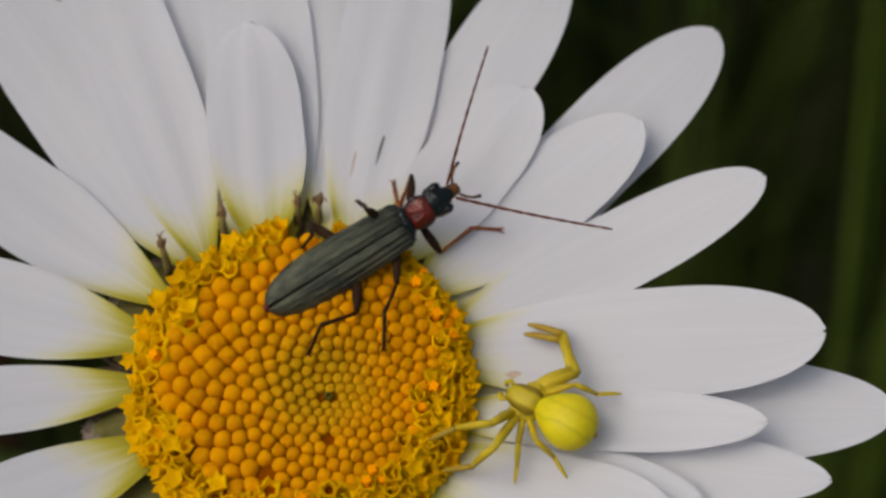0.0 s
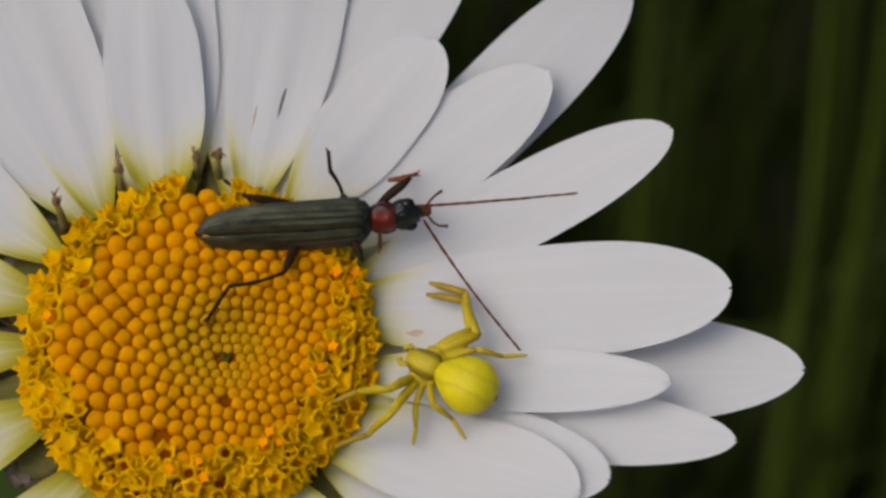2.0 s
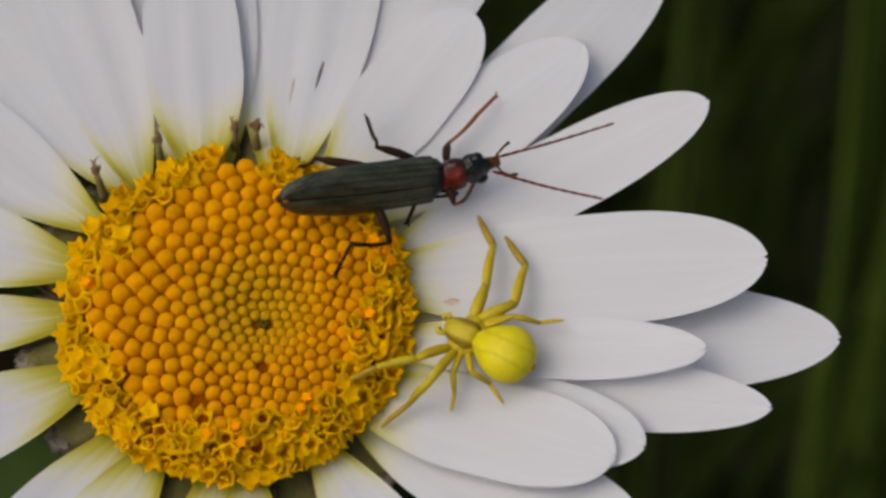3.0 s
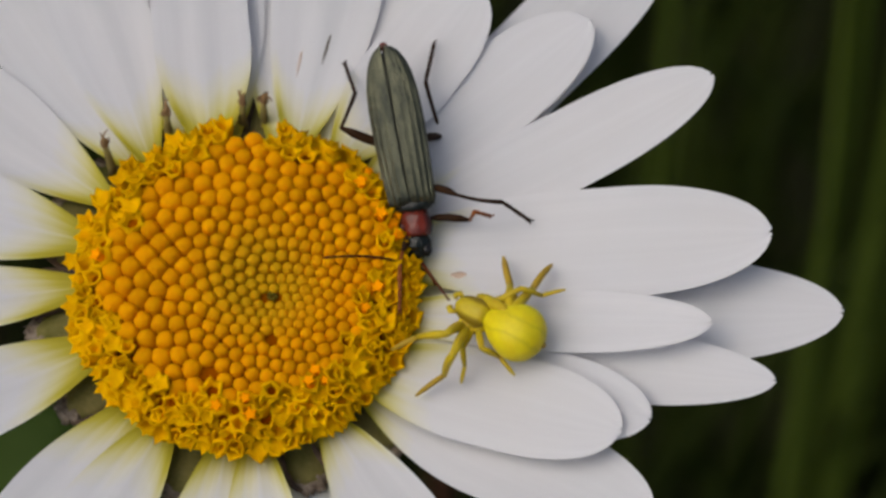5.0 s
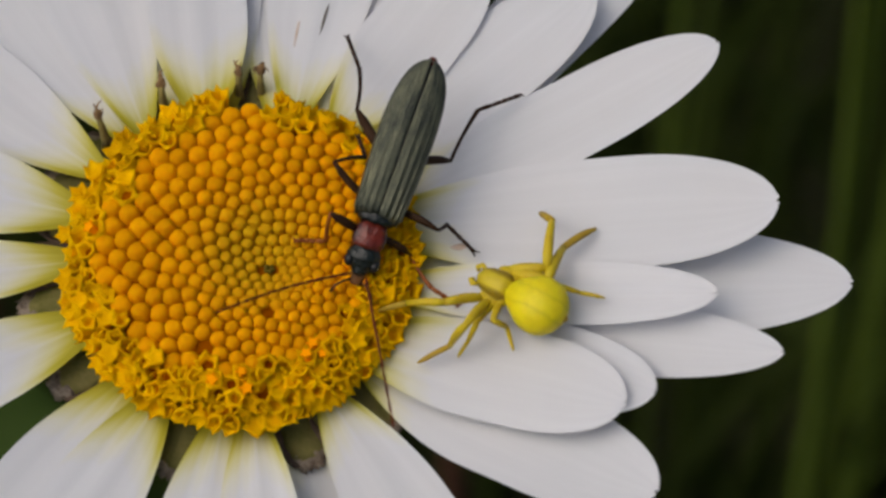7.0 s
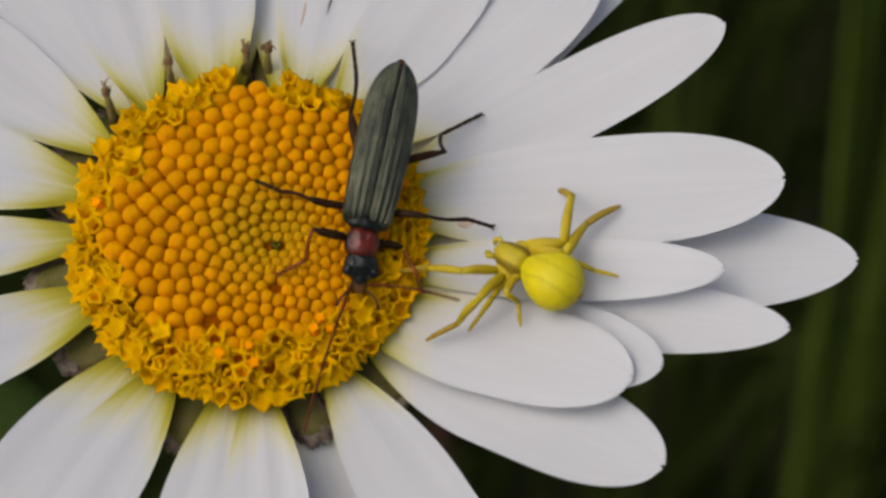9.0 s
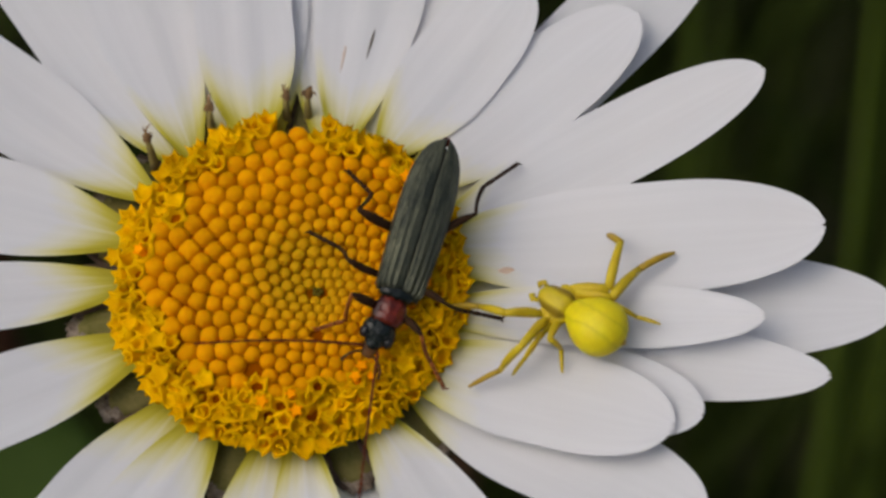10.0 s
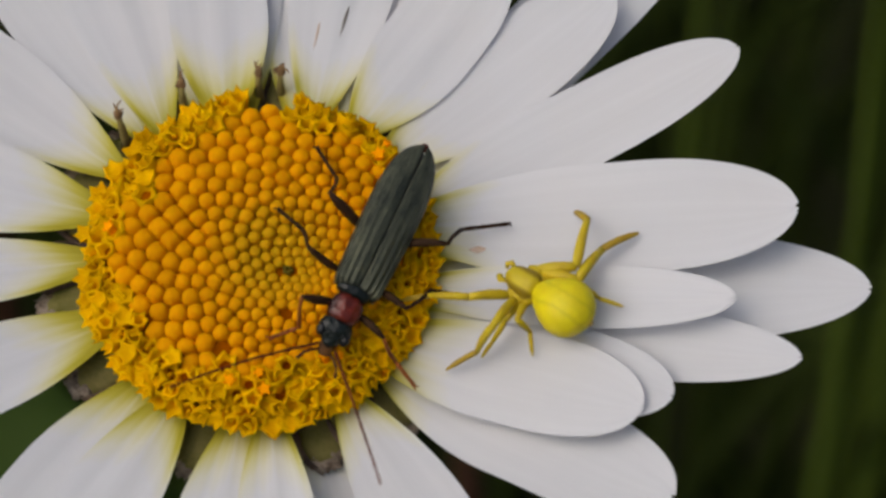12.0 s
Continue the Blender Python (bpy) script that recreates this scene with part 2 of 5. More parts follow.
ABDOMEN_YELLOW = material("spider_abdomen", (0.73, 0.62, 0.003), (0.60, 0.48, 0.004), rough=0.5, scale=900, bump=0.00005, bump_scale=4000, subsurface=0.3, gloss=0.3)
pigment(ABDOMEN_YELLOW, (0.50, 0.42, 0.004), ((0.0, 0.12), (0.12, 0.0), (0.27, 0.10), (0.37, 0.75), (0.47, 0.15), (0.60, 0.0)), 0.42)
SPIDER_BODY = material("spider_shell", (0.54, 0.43, 0.012), (0.42, 0.31, 0.012), rough=0.42, scale=900, bump=0.00002, subsurface=0.2, gloss=0.25)
pigment(SPIDER_BODY, (0.17, 0.105, 0.008), ((0.0, 0.0), (0.27, 0.0), (0.36, 0.65), (0.48, 0.85), (0.60, 0.70), (0.74, 0.20)), 0.12)
SPIDER_BAND = material("spider_brown_band", (0.27, 0.16, 0.010), (0.36, 0.23, 0.014), rough=0.4, scale=1200)
SPIDER_LEG = material("spider_leg", (0.55, 0.42, 0.014), (0.44, 0.31, 0.012), rough=0.45, scale=1300, bump=0.00002, subsurface=0.2, gloss=0.2)
SPIDER_TIP = material("spider_leg_tip", (0.42, 0.28, 0.020), (0.32, 0.20, 0.018), rough=0.5, scale=1500, gloss=0.2)
GRASS = material("grass_blade", (0.037, 0.051, 0.010), (0.024, 0.035, 0.006), rough=0.7, scale=60, bump=0.0002, bump_scale=400, island=0.45, translucent=0.1, gloss=0.05)
STALK = material("grass_stalk", (0.085, 0.120, 0.018), (0.064, 0.092, 0.013), rough=0.6, scale=60, bump=0.0002, bump_scale=300, gloss=0.05)
RED_STALK = material("red_stalk", (0.052, 0.022, 0.013), (0.035, 0.020, 0.010), rough=0.6, scale=80, bump=0.0002, bump_scale=300, gloss=0.1)
HERB_LEAF = material("herb_leaf", (0.034, 0.058, 0.010), (0.024, 0.042, 0.007), rough=0.6, scale=90, bump=0.0002, bump_scale=500, translucent=0.1, gloss=0.05)
SOIL = material("soil", (0.022, 0.025, 0.011), (0.034, 0.035, 0.015), rough=0.95, scale=25, bump=0.004, bump_scale=90, gloss=0.05)


# ---- mesh tools (millimetres in the thing's own space) ----
def mesh_of(name, bm, mat, smooth=True, scale=MM):
    bmesh.ops.scale(bm, vec=(scale,) * 3, verts=bm.verts)
    bmesh.ops.recalc_face_normals(bm, faces=bm.faces)
    for f in bm.faces:
        f.smooth = smooth
    me = bpy.data.meshes.new(name)
    bm.to_mesh(me)
    bm.free()
    me.materials.append(mat)
    return me


def part(name, bm, mat, parent, label="", at=None, smooth=True, scale=MM):
    ob = new(name, mesh_of(name, bm, mat, smooth, scale))
    ob.parent = parent
    if at is not None:
        ob.matrix_basis = at
    return tagged(ob, label)


def thing(name, at, label, category, group="", kind=""):
    ob = new(name)
    ob.empty_display_size = 0.001
    ob.matrix_basis = at
    return tagged(ob, label, category, group, kind)


def tube(bm, points, radii, sides=8, flat=1.0):
    """A bent tube through points, with a radius at each; flat squeezes it upright."""
    rings = []
    pts = [Vector(p) for p in points]
    for i, p in enumerate(pts):
        d = (pts[min(i + 1, len(pts) - 1)] - pts[max(i - 1, 0)]).normalized()
        u = Vector((0, 0, 1)) - d * d.z
        if u.length < 1e-4:
            u = d.orthogonal()
        u.normalize()
        s = d.cross(u)
        rings.append([bm.verts.new(p + (s * math.cos(a) + u * math.sin(a) * flat) * radii[i])
                      for a in (2 * math.pi * k / sides for k in range(sides))])
    for a, b in zip(rings, rings[1:]):
        for k in range(sides):
            bm.faces.new((a[k], a[(k + 1) % sides], b[(k + 1) % sides], b[k]))
    bm.faces.new(rings[0][::-1])
    bm.faces.new(rings[-1])


def shell(bm, grid, thick, crisp=False):
    """A closed sheet over a grid of points, with its thickness below, and texture coordinates along and across.
    A crisp one keeps the edge of its upper face sharp."""
    nu, nv = len(grid), len(grid[0])
    uvl = bm.loops.layers.uv.verify()
    pts = [[Vector(p) for p in row] for row in grid]
    top, low = [], []
    for i in range(nu):
        rt, rl = [], []
        for j in range(nv):
            du = pts[min(i + 1, nu - 1)][j] - pts[max(i - 1, 0)][j]
            dv = pts[i][min(j + 1, nv - 1)] - pts[i][max(j - 1, 0)]
            nrm = du.cross(dv)
            nrm = nrm.normalized() if nrm.length > 1e-9 else Vector((0, 0, 1))
            if nrm.z < 0:
                nrm = -nrm
            edge = min(j, nv - 1 - j, (nu - 1 - i)) / 2
            th = thick * (0.35 + 0.65 * min(1, edge))
            rt.append(bm.verts.new(pts[i][j]))
            rl.append(bm.verts.new(pts[i][j] - nrm * th))
        top.append(rt)
        low.append(rl)
    coord = {}
    for i in range(nu):
        for j in range(nv):
            coord[top[i][j]] = coord[low[i][j]] = (i / (nu - 1), j / (nv - 1))
    faces, rim = [], []
    for i in range(nu - 1):
        for j in range(nv - 1):
            faces.append(bm.faces.new((top[i][j], top[i + 1][j], top[i + 1][j + 1], top[i][j + 1])))
            faces.append(bm.faces.new((low[i][j + 1], low[i + 1][j + 1], low[i + 1][j], low[i][j])))
        for j in (0, nv - 1):
            rim.append(bm.faces.new((top[i][j], top[i + 1][j], low[i + 1][j], low[i][j])))
    for i in (0, nu - 1):
        for j in range(nv - 1):
            rim.append(bm.faces.new((top[i][j], top[i][j + 1], low[i][j + 1], low[i][j])))
    if crisp:
        upper = {v for line in top for v in line}
        for f in rim:
            for e in f.edges:
                if e.verts[0] in upper and e.verts[1] in upper:
                    e.smooth = False
    for f in faces + rim:
        for lp in f.loops:
            lp[uvl].uv = coord[lp.vert]


def blob(bm, centre, size, rings=10, sides=14, profile=None):
    """A rounded body along x; profile(u) gives its girth from 0 at the tail to 1 at the front."""
    prev = None
    cx, cy, cz = centre
    for i in range(rings + 1):
        u = i / rings
        g = profile(u) if profile else math.sin(math.pi * min(max(u, 0.012), 0.988))
        x = cx + size[0] * (-math.cos(math.pi * u)) if not profile else cx + size[0] * (2 * u - 1)
        ring = [bm.verts.new((x, cy + size[1] * g * math.cos(a), cz + size[2] * g * math.sin(a)))
                for a in (2 * math.pi * k / sides for k in range(sides))]
        if prev:
            for k in range(sides):
                bm.faces.new((prev[k], prev[(k + 1) % sides], ring[(k + 1) % sides], ring[k]))
        else:
            bm.faces.new(ring[::-1])
        prev = ring
    bm.faces.new(prev)


# ---- ground ----
bm = bmesh.new()
for k in range(61):
    for j in range(61):
        x, y = (k - 30) / 30, (j - 30) / 30
        x, y = math.copysign(abs(x) ** 3, x) * 300, math.copysign(abs(y) ** 3, y) * 300
        far = min(1, math.hypot(x, y) / 2)
        bm.verts.new((x, y, 0.012 * noise.noise((x * 9, y * 9, 0)) * (1 - far)))
bm.verts.ensure_lookup_table()
for k in range(60):
    for j in range(60):
        bm.faces.new([bm.verts[q] for q in (k * 61 + j, k * 61 + 61 + j, k * 61 + 62 + j, k * 61 + j + 1)])
ground = new("ground", mesh_of("ground", bm, SOIL, scale=1.0))
tagged(ground, "dark soil of a meadow under tall grass", "ground", kind="structure")

# ---- the daisy ----
daisy = thing("daisy", FLOWER, "ox-eye daisy with white petals and a golden yellow disc", "flower")


def dome(x, y):
    """Height of the disc's floret tops."""
    r = math.hypot(x + 0.25, y - 0.1)
    bowl = 0.85 * math.exp(-((x - 1.0) ** 2 + (y + 0.4) ** 2) / 3.6)
    return 2.6 - 1.95 * (r / 8.4) ** 3.6 - bowl


PETAL_GRIDS = []


def on_petal(x, y):
    """Height of the topmost petal at a place."""
    best = 0.0
    for grid in PETAL_GRIDS:
        d, z = min(((p[0] - x) ** 2 + (p[1] - y) ** 2, p[2]) for line in grid for p in line)
        if d < 0.25:
            best = max(best, z)
    return best


def petal(base, tip, width, z_tip, layer, blunt=2.3, twist=0.0, claw=0.18):
    """A tongue-shaped petal from its claw under the florets to its rounded, faintly notched tip."""
    rnd = random.Random(int(base[0] * 100) * 7 + int(tip[1] * 100))
    b, t = Vector(base), Vector(tip)
    run = t - b
    side = Vector((-run.y, run.x)).normalized()
    b = b - run.normalized() * 1.2
    run = t - b
    notch = [rnd.uniform(-0.10, 0.06) for _ in range(4)]
    peak = 0.60
    grid = []
    nu, nv = 30, 13
    wave, furrow, edge_roll = rnd.uniform(0, 6), rnd.uniform(0.035, 0.09), rnd.uniform(0.3, 1.4)
    for i in range(nu + 1):
        u = i / nu
        s = 1 - (1 - u) ** 1.25
        if s < peak:
            w = claw + (1 - claw) * math.sin(math.pi / 2 * min(1, s / 0.45)) ** 0.9
        else:
            w = max(0.0, 1 - ((s - peak) / (1 - peak)) ** blunt) ** 0.5
        w = max(w, 0.10) * width / 2
        row = []
        for j in range(nv):
            v = 2 * j / (nv - 1) - 1
            c = b + run * s + side * (v * w)
            end = max(0, (s - 0.93) / 0.07)
            c += run.normalized() * end * (0.11 * math.cos(v * 6 + notch[0] * 30) + 0.5 * notch[1]) * (1 - abs(v))
            z = -0.15 + 0.27 * layer + (z_tip + 0.15 - 0.27 * layer + 0.13 * layer) * s ** 1.25
            z += 0.05 * v * v * (1 - 0.9 * s) - twist * v * w * s
            z += (0.03 * math.cos(v * math.pi * 2.0) - furrow * math.exp(-((abs(v - notch[2]) - 0.36) / 0.20) ** 2)) * min(1, s * 3) * (1 - 0.8 * s)
            z -= 0.06 * edge_roll * max(0, abs(v) - 0.72) * s
            z += 0.10 * math.sin(5 * s + wave) * v + 0.05 * math.sin(9 * s + wave * 2)
            row.append((c.x, c.y, z))
        grid.append(row)
    PETAL_GRIDS.append(grid)
    bm = bmesh.new()
    shell(bm, grid, 0.09, crisp=True)
    return part("petal", bm, PETAL, daisy)


petal((6.72, 5.35), (18.10, 17.00), 4.40, 0.8, 0.4, claw=0.40)
petal((6.13, 5.61), (14.42, 12.16), 4.06, 1.5, 2, claw=0.36)
petal((4.61, 7.26), (9.66, 13.80), 4.15, 1.2, 3, claw=0.36)
petal((3.50, 7.80), (11.18, 20.81), 4.39, 0.8, 1, claw=0.36)
petal((2.03, 7.80), (4.72, 23.03), 4.72, 0.8, 2)
petal((0.98, 7.80), (0.86, 24.16), 3.60, 0.6, 1.1, claw=0.12)
petal((-1.90, 7.54), (-2.91, 17.04), 4.20, 1.2, 3)
petal((-1.41, 7.80), (-3.03, 23.33), 4.72, 0.8, 1)
petal((-3.13, 7.81), (-7.26, 22.84), 3.80, 0.6, 0.6)
petal((-4.83, 7.27), (-10.71, 22.61), 4.60, 1, 2)
petal((-5.80, 7.01), (-14.58, 19.57), 4.72, 1.2, 1)
petal((-7.17, 5.04), (-19.37, 13.47), 4.25, 1.5, 1)
petal((-7.77, 2.59), (-21.54, 5.70), 4.25, 1.5, 2)
petal((-7.77, 0.31), (-21.19, -1.50), 3.07, 1.5, 1)
petal((-6.70, -2.58), (-18.63, -8.44), 3.82, 1.8, 2)
petal((-4.88, -5.32), (-12.24, -15.75), 4.01, 2, 1)
petal((-3.74, -6.28), (-10.24, -17.76), 4.01, 2, 2)
petal((-0.95, -7.21), (-2.78, -19.85), 3.78, 2.2, 1)
petal((0.47, -7.20), (1.71, -19.79), 3.42, 2.2, 2)
petal((2.25, -7.17), (5.78, -17.60), 3.54, -0.8, -2.6)
petal((3.84, -6.31), (10.92, -17.99), 4.06, 2.4, 2)
petal((5.80, -4.65), (16.36, -10.22), 4.45, 2.4, 1)
petal((5.65, -3.60), (15.21, -6.76), 4.13, 2.6, 3, claw=0.36)
petal((6.10, -2.80), (16.45, -6.18), 3.80, 2.6, 2, claw=0.36)
petal((7.26, -2.07), (21.48, -4.74), 3.20, 3.0, 1, blunt=1.8, claw=0.36)
petal((7.03, -1.14), (18.92, -2.43), 2.75, 3.2, 3, blunt=1.8, claw=0.36)
petal((7.26, -0.50), (24.52, -1.46), 4.90, 2.3, 0.4, blunt=2.0, twist=0.18, claw=0.36)
petal((7.02, 1.85), (21.58, 1.50), 4.88, 3.4, 2, claw=0.36)
petal((6.75, 3.02), (19.50, 8.86), 3.62, 3, 1, claw=0.18)

# receptacle below the florets, and the stem down to the ground
bm = bmesh.new()
prev = None
for i in range(13):
    r = 6.9 * i / 12
    ring = []
    for k in range(40):
        a = 2 * math.pi * k / 40
        x, y = r * math.cos(a) - 0.3, r * math.sin(a) + 0.1
        ring.append(bm.verts.new((x, y, dome(x, y) - 0.28 - 0.14 * min(1, math.hypot(x - 1.0, y + 0.4) / 4) if i < 12 else -0.6)))
    if prev:
        for k in range(40):
            bm.faces.new((prev[k], prev[(k + 1) % 40], ring[(k + 1) % 40], ring[k]))
    prev = ring
under = [bm.verts.new((v.co.x * 0.35, v.co.y * 0.35, -2.6)) for v in prev]
for k in range(40):
    bm.faces.new((prev[k], prev[(k + 1) % 40], under[(k + 1) % 40], under[k]))
bm.faces.new(under)
part("receptacle", bm, DISC, daisy)
bm = bmesh.new()
down = FLOWER.inverted() @ Vector((0.012, 0.10, -0.004)) / MM
tube(bm, [Vector((0, 0, -2.2)).lerp(down, u) + Vector((0, 0, -60 * u * (1 - u))) for u in (0, .06, .15, .3, .5, .7, .85, 1)],
     [2.6, 1.5, 1.25, 1.25, 1.3, 1.35, 1.4, 1.5], 10)
part("stem", bm, STEM, daisy, "green ribbed flower stem")

# bracts of the cup, seen in the gaps between the petals
BRACT_TURNS = [-148, -128, -109, -91, -71, -59, -46, -30, -14, 2, 18, 32, 47, 61, 76, 86, 96, 112, 127, 140, 153, 163, 176, -171, -160]
for k, deg in enumerate(BRACT_TURNS):
    a = radians(deg)
    rnd = random.Random(k)
    tip_r = rnd.uniform(8.6, 9.2) + 0.4 * math.sin(a)

    def at(r, w, z):
        return (r * math.cos(a) - w * math.sin(a), r * math.sin(a) + w * math.cos(a), z)

    grid = []
    for i in range(9):
        s = i / 8
        w = 0.92 * (1 - max(0, s - 0.6) ** 2 * 2.4)
        grid.append([at(5.6 + (tip_r - 5.6) * s, v * w, -0.36 - 0.22 * v * v - 0.10 * s + 0.10 * (k % 2) + 0.05 * (1 - abs(v)) ** 3)
                     for v in (-1, -0.6, -0.2, 0, 0.2, 0.6, 1)])
    bm = bmesh.new()
    shell(bm, grid, 0.16)
    bract = part("bract", bm, BRACT, daisy, "olive green bract")
    # a dark line along each side, and the torn papery end
    for side in (-1, 1):
        bm = bmesh.new()
        grid = []
        for i in range(9):
            s = i / 8
            w = 0.92 * (1 - max(0, s - 0.6) ** 2 * 2.4)
            grid.append([at(5.8 + (tip_r - 5.6) * s, side * (w + q + 0.04 * rnd.uniform(-1, 1)), -0.55 - 0.10 * s + 0.10 * (k % 2) + 0.04 * (1 - q)) for q in (-0.10, 0.02, 0.16)])
        shell(bm, grid, 0.05)
        part("bract_margin", bm, BRACT_EDGE, bract, "dark brown papery margin")
    bm = bmesh.new()
    grid = []
    for i in range(6):
        s = i / 5
        grid.append([at(tip_r - 0.30 + (0.80 + 0.09 * math.sin(9 * v + k)) * s, v * 0.72 * (1 - 0.45 * s * s) + 0.05 * rnd.uniform(-1, 1),
                        -0.38 - 0.22 * v * v - 0.08 + 0.10 * (k % 2) + 0.16 * rnd.uniform(-1, 1) * s) for v in (-1, -0.67, -0.33, 0, 0.33, 0.67, 1)])
    shell(bm, grid, 0.05)
    part("bract_tip", bm, BRACT_TIP, bract, "torn whitish-brown papery tip")

# florets of the disc: rounded buds inside, open five-lobed ones in an uneven ring round them
def bud_mesh(name, mat, around, size, rnd):
    """A blunt bud, pressed into a rounded polygon by its neighbours: around holds the way to each of them."""
    bm = bmesh.new()
    prev, n = None, 14
    girth = []
    for k in range(n):
        a = 2 * math.pi * k / n
        push = sum(max(0.0, (x * math.cos(a) + y * math.sin(a)) / (0.5 * (x * x + y * y))) ** 9 for x, y in around)
        girth.append(min(0.62 * size, push ** (-1 / 9) if push else 0.6 * size))
    high = rnd.uniform(0.9, 1.12)
    for z, r in ((-1.1, 0.95), (-0.34, 1.03), (-0.13, 0.985), (0.02, 0.86), (0.11, 0.61), (0.15, 0.31)):
        ring = []
        for k in range(n):
            a = 2 * math.pi * k / n
            q = r * (girth[k] * r + size * 0.52 * (1 - r)) if z > 0 else r * girth[k]
            ring.append(bm.verts.new((q * math.cos(a), q * math.sin(a), z * size * high)))
        if prev:
            for k in range(n):
                bm.faces.new((prev[k], prev[(k + 1) % n], ring[(k + 1) % n], ring[k]))
        prev = ring
    top = bm.verts.new((0, 0, 0.162 * size * high))
    for k in range(n):
        bm.faces.new((prev[k], prev[(k + 1) % n], top))
    return mesh_of(name, bm, mat)


def open_mesh(name, seed):
    """A fleshy barrel round a deep mouth, with five short uneven lobes, some with a forked style standing out."""
    rnd = random.Random(seed)
    bm = bmesh.new()
    prev = None
    wide = rnd.uniform(0.9, 1.1)
    for z, r in ((-1.3, 0.26), (-0.5, 0.36), (-0.10, 0.45)):
        ring = [bm.verts.new((wide * r * math.cos(2 * math.pi * k / 10), wide * r * math.sin(2 * math.pi * k / 10), z)) for k in range(10)]
        if prev:
            for k in range(10):
                bm.faces.new((prev[k], prev[(k + 1) % 10], ring[(k + 1) % 10], ring[k]))
        prev = ring
    rim, inner, well = [], [], []
    deep = rnd.choice((-0.55, -0.45, -0.3, -0.06))
    for k in range(10):
        a = 2 * math.pi * k / 10 + rnd.uniform(-0.2, 0.2)
        lobe = k % 2
        curl = rnd.random()
        r = 0.40 + 0.26 * curl if lobe else rnd.uniform(0.32, 0.40)
        z = 0.34 - 0.34 * curl if lobe else rnd.uniform(-0.12, 0.02)
        rim.append(bm.verts.new((r * math.cos(a), r * math.sin(a), z)))
        q = 0.32 if lobe else 0.25
        inner.append(bm.verts.new((q * math.cos(a), q * math.sin(a), 0.04 if lobe else -0.08)))
        well.append(bm.verts.new((0.21 * math.cos(a), 0.21 * math.sin(a), deep)))
    for one, two in ((prev, rim), (rim, inner), (inner, well)):
        for k in range(10):
            bm.faces.new((one[k], one[(k + 1) % 10], two[(k + 1) % 10], two[k]))
    bm.faces.new(well)
    if seed % 2:
        tall = rnd.uniform(-0.05, 0.26)
        lean = rnd.uniform(-0.12, 0.12)
        tube(bm, [(0, 0, -0.4), (lean, 0.01, tall)], [0.09, 0.10], 6)
        for s in (-1, 1):
            tube(bm, [(lean, 0, tall - 0.05), (lean + s * 0.10, 0.03, tall + 0.05), (lean + s * 0.19, 0.06, tall - 0.02)], [0.06, 0.075, 0.05], 5)
    return mesh_of(name, bm, OPEN)


OPEN_MESHES = [open_mesh("open_floret", k) for k in range(14)]
bm = bmesh.new()
tube(bm, [(0, 0, -0.4), (0, 0, 0.16), (0, 0, 0.30)], [0.15, 0.17, 0.19], 8)
for k in range(5):
    a = 2 * math.pi * k / 5
    tube(bm, [(0.10 * math.cos(a), 0.10 * math.sin(a), 0.22), (0.25 * math.cos(a), 0.25 * math.sin(a), 0.30)], [0.09, 0.05], 5)
ANTHER_MESH = mesh_of("anther_tube", bm, POLLEN, smooth=False)


def tilt_out(x, y, much):
    r = max(0.01, math.hypot(x, y))
    axis = Vector((-y / r, x / r, 0))
    return Matrix.Rotation(much, 4, axis)


# how far the closed buds reach round the disc, by turn
BUD_EDGE = [(-180, 5.6), (-150, 5.25), (-122, 5.35), (-95, 5.2), (-71, 4.9), (-50, 5.25), (-27, 4.85), (-4, 4.75), (10, 5.25), (23, 5.75), (50, 5.7),
            (75, 5.5), (86, 6.3), (97, 6.6), (103, 5.6), (125, 4.95), (155, 5.25), (180, 5.6)]


def beyond_buds(x, y):
    """How far a place lies outside the closed buds."""
    turn = math.degrees(math.atan2(y - 0.4, x))
    for (a, p), (b, q) in zip(BUD_EDGE, BUD_EDGE[1:]):
        if a <= turn <= b:
            return math.hypot(x, y - 0.4) - (p + (q - p) * (turn - a) / (b - a))


HEART_X, HEART_Y, HUB_X, HUB_Y, RIM = 1.03, -0.54, -0.29, 0.08, 7.20


def rim_way(a):
    """From the young heart to the disc's rim, at the turn a."""
    dx, dy = HEART_X - HUB_X, HEART_Y - HUB_Y
    along = dx * math.cos(a) + dy * math.sin(a)
    return -along + math.sqrt(along * along + RIM * RIM - dx * dx - dy * dy)


def pitch(x, y):
    """Distance from floret to floret: smallest round the young heart of the disc."""
    if beyond_buds(x, y) > 0.35:
        return 0.62
    x, y = x - HEART_X, y - HEART_Y
    way = rim_way(math.atan2(y, x))
    return (0.425 + 0.305 * min(1, math.hypot(x, y) / way / 0.68)) * (way / 7.4) ** 0.4


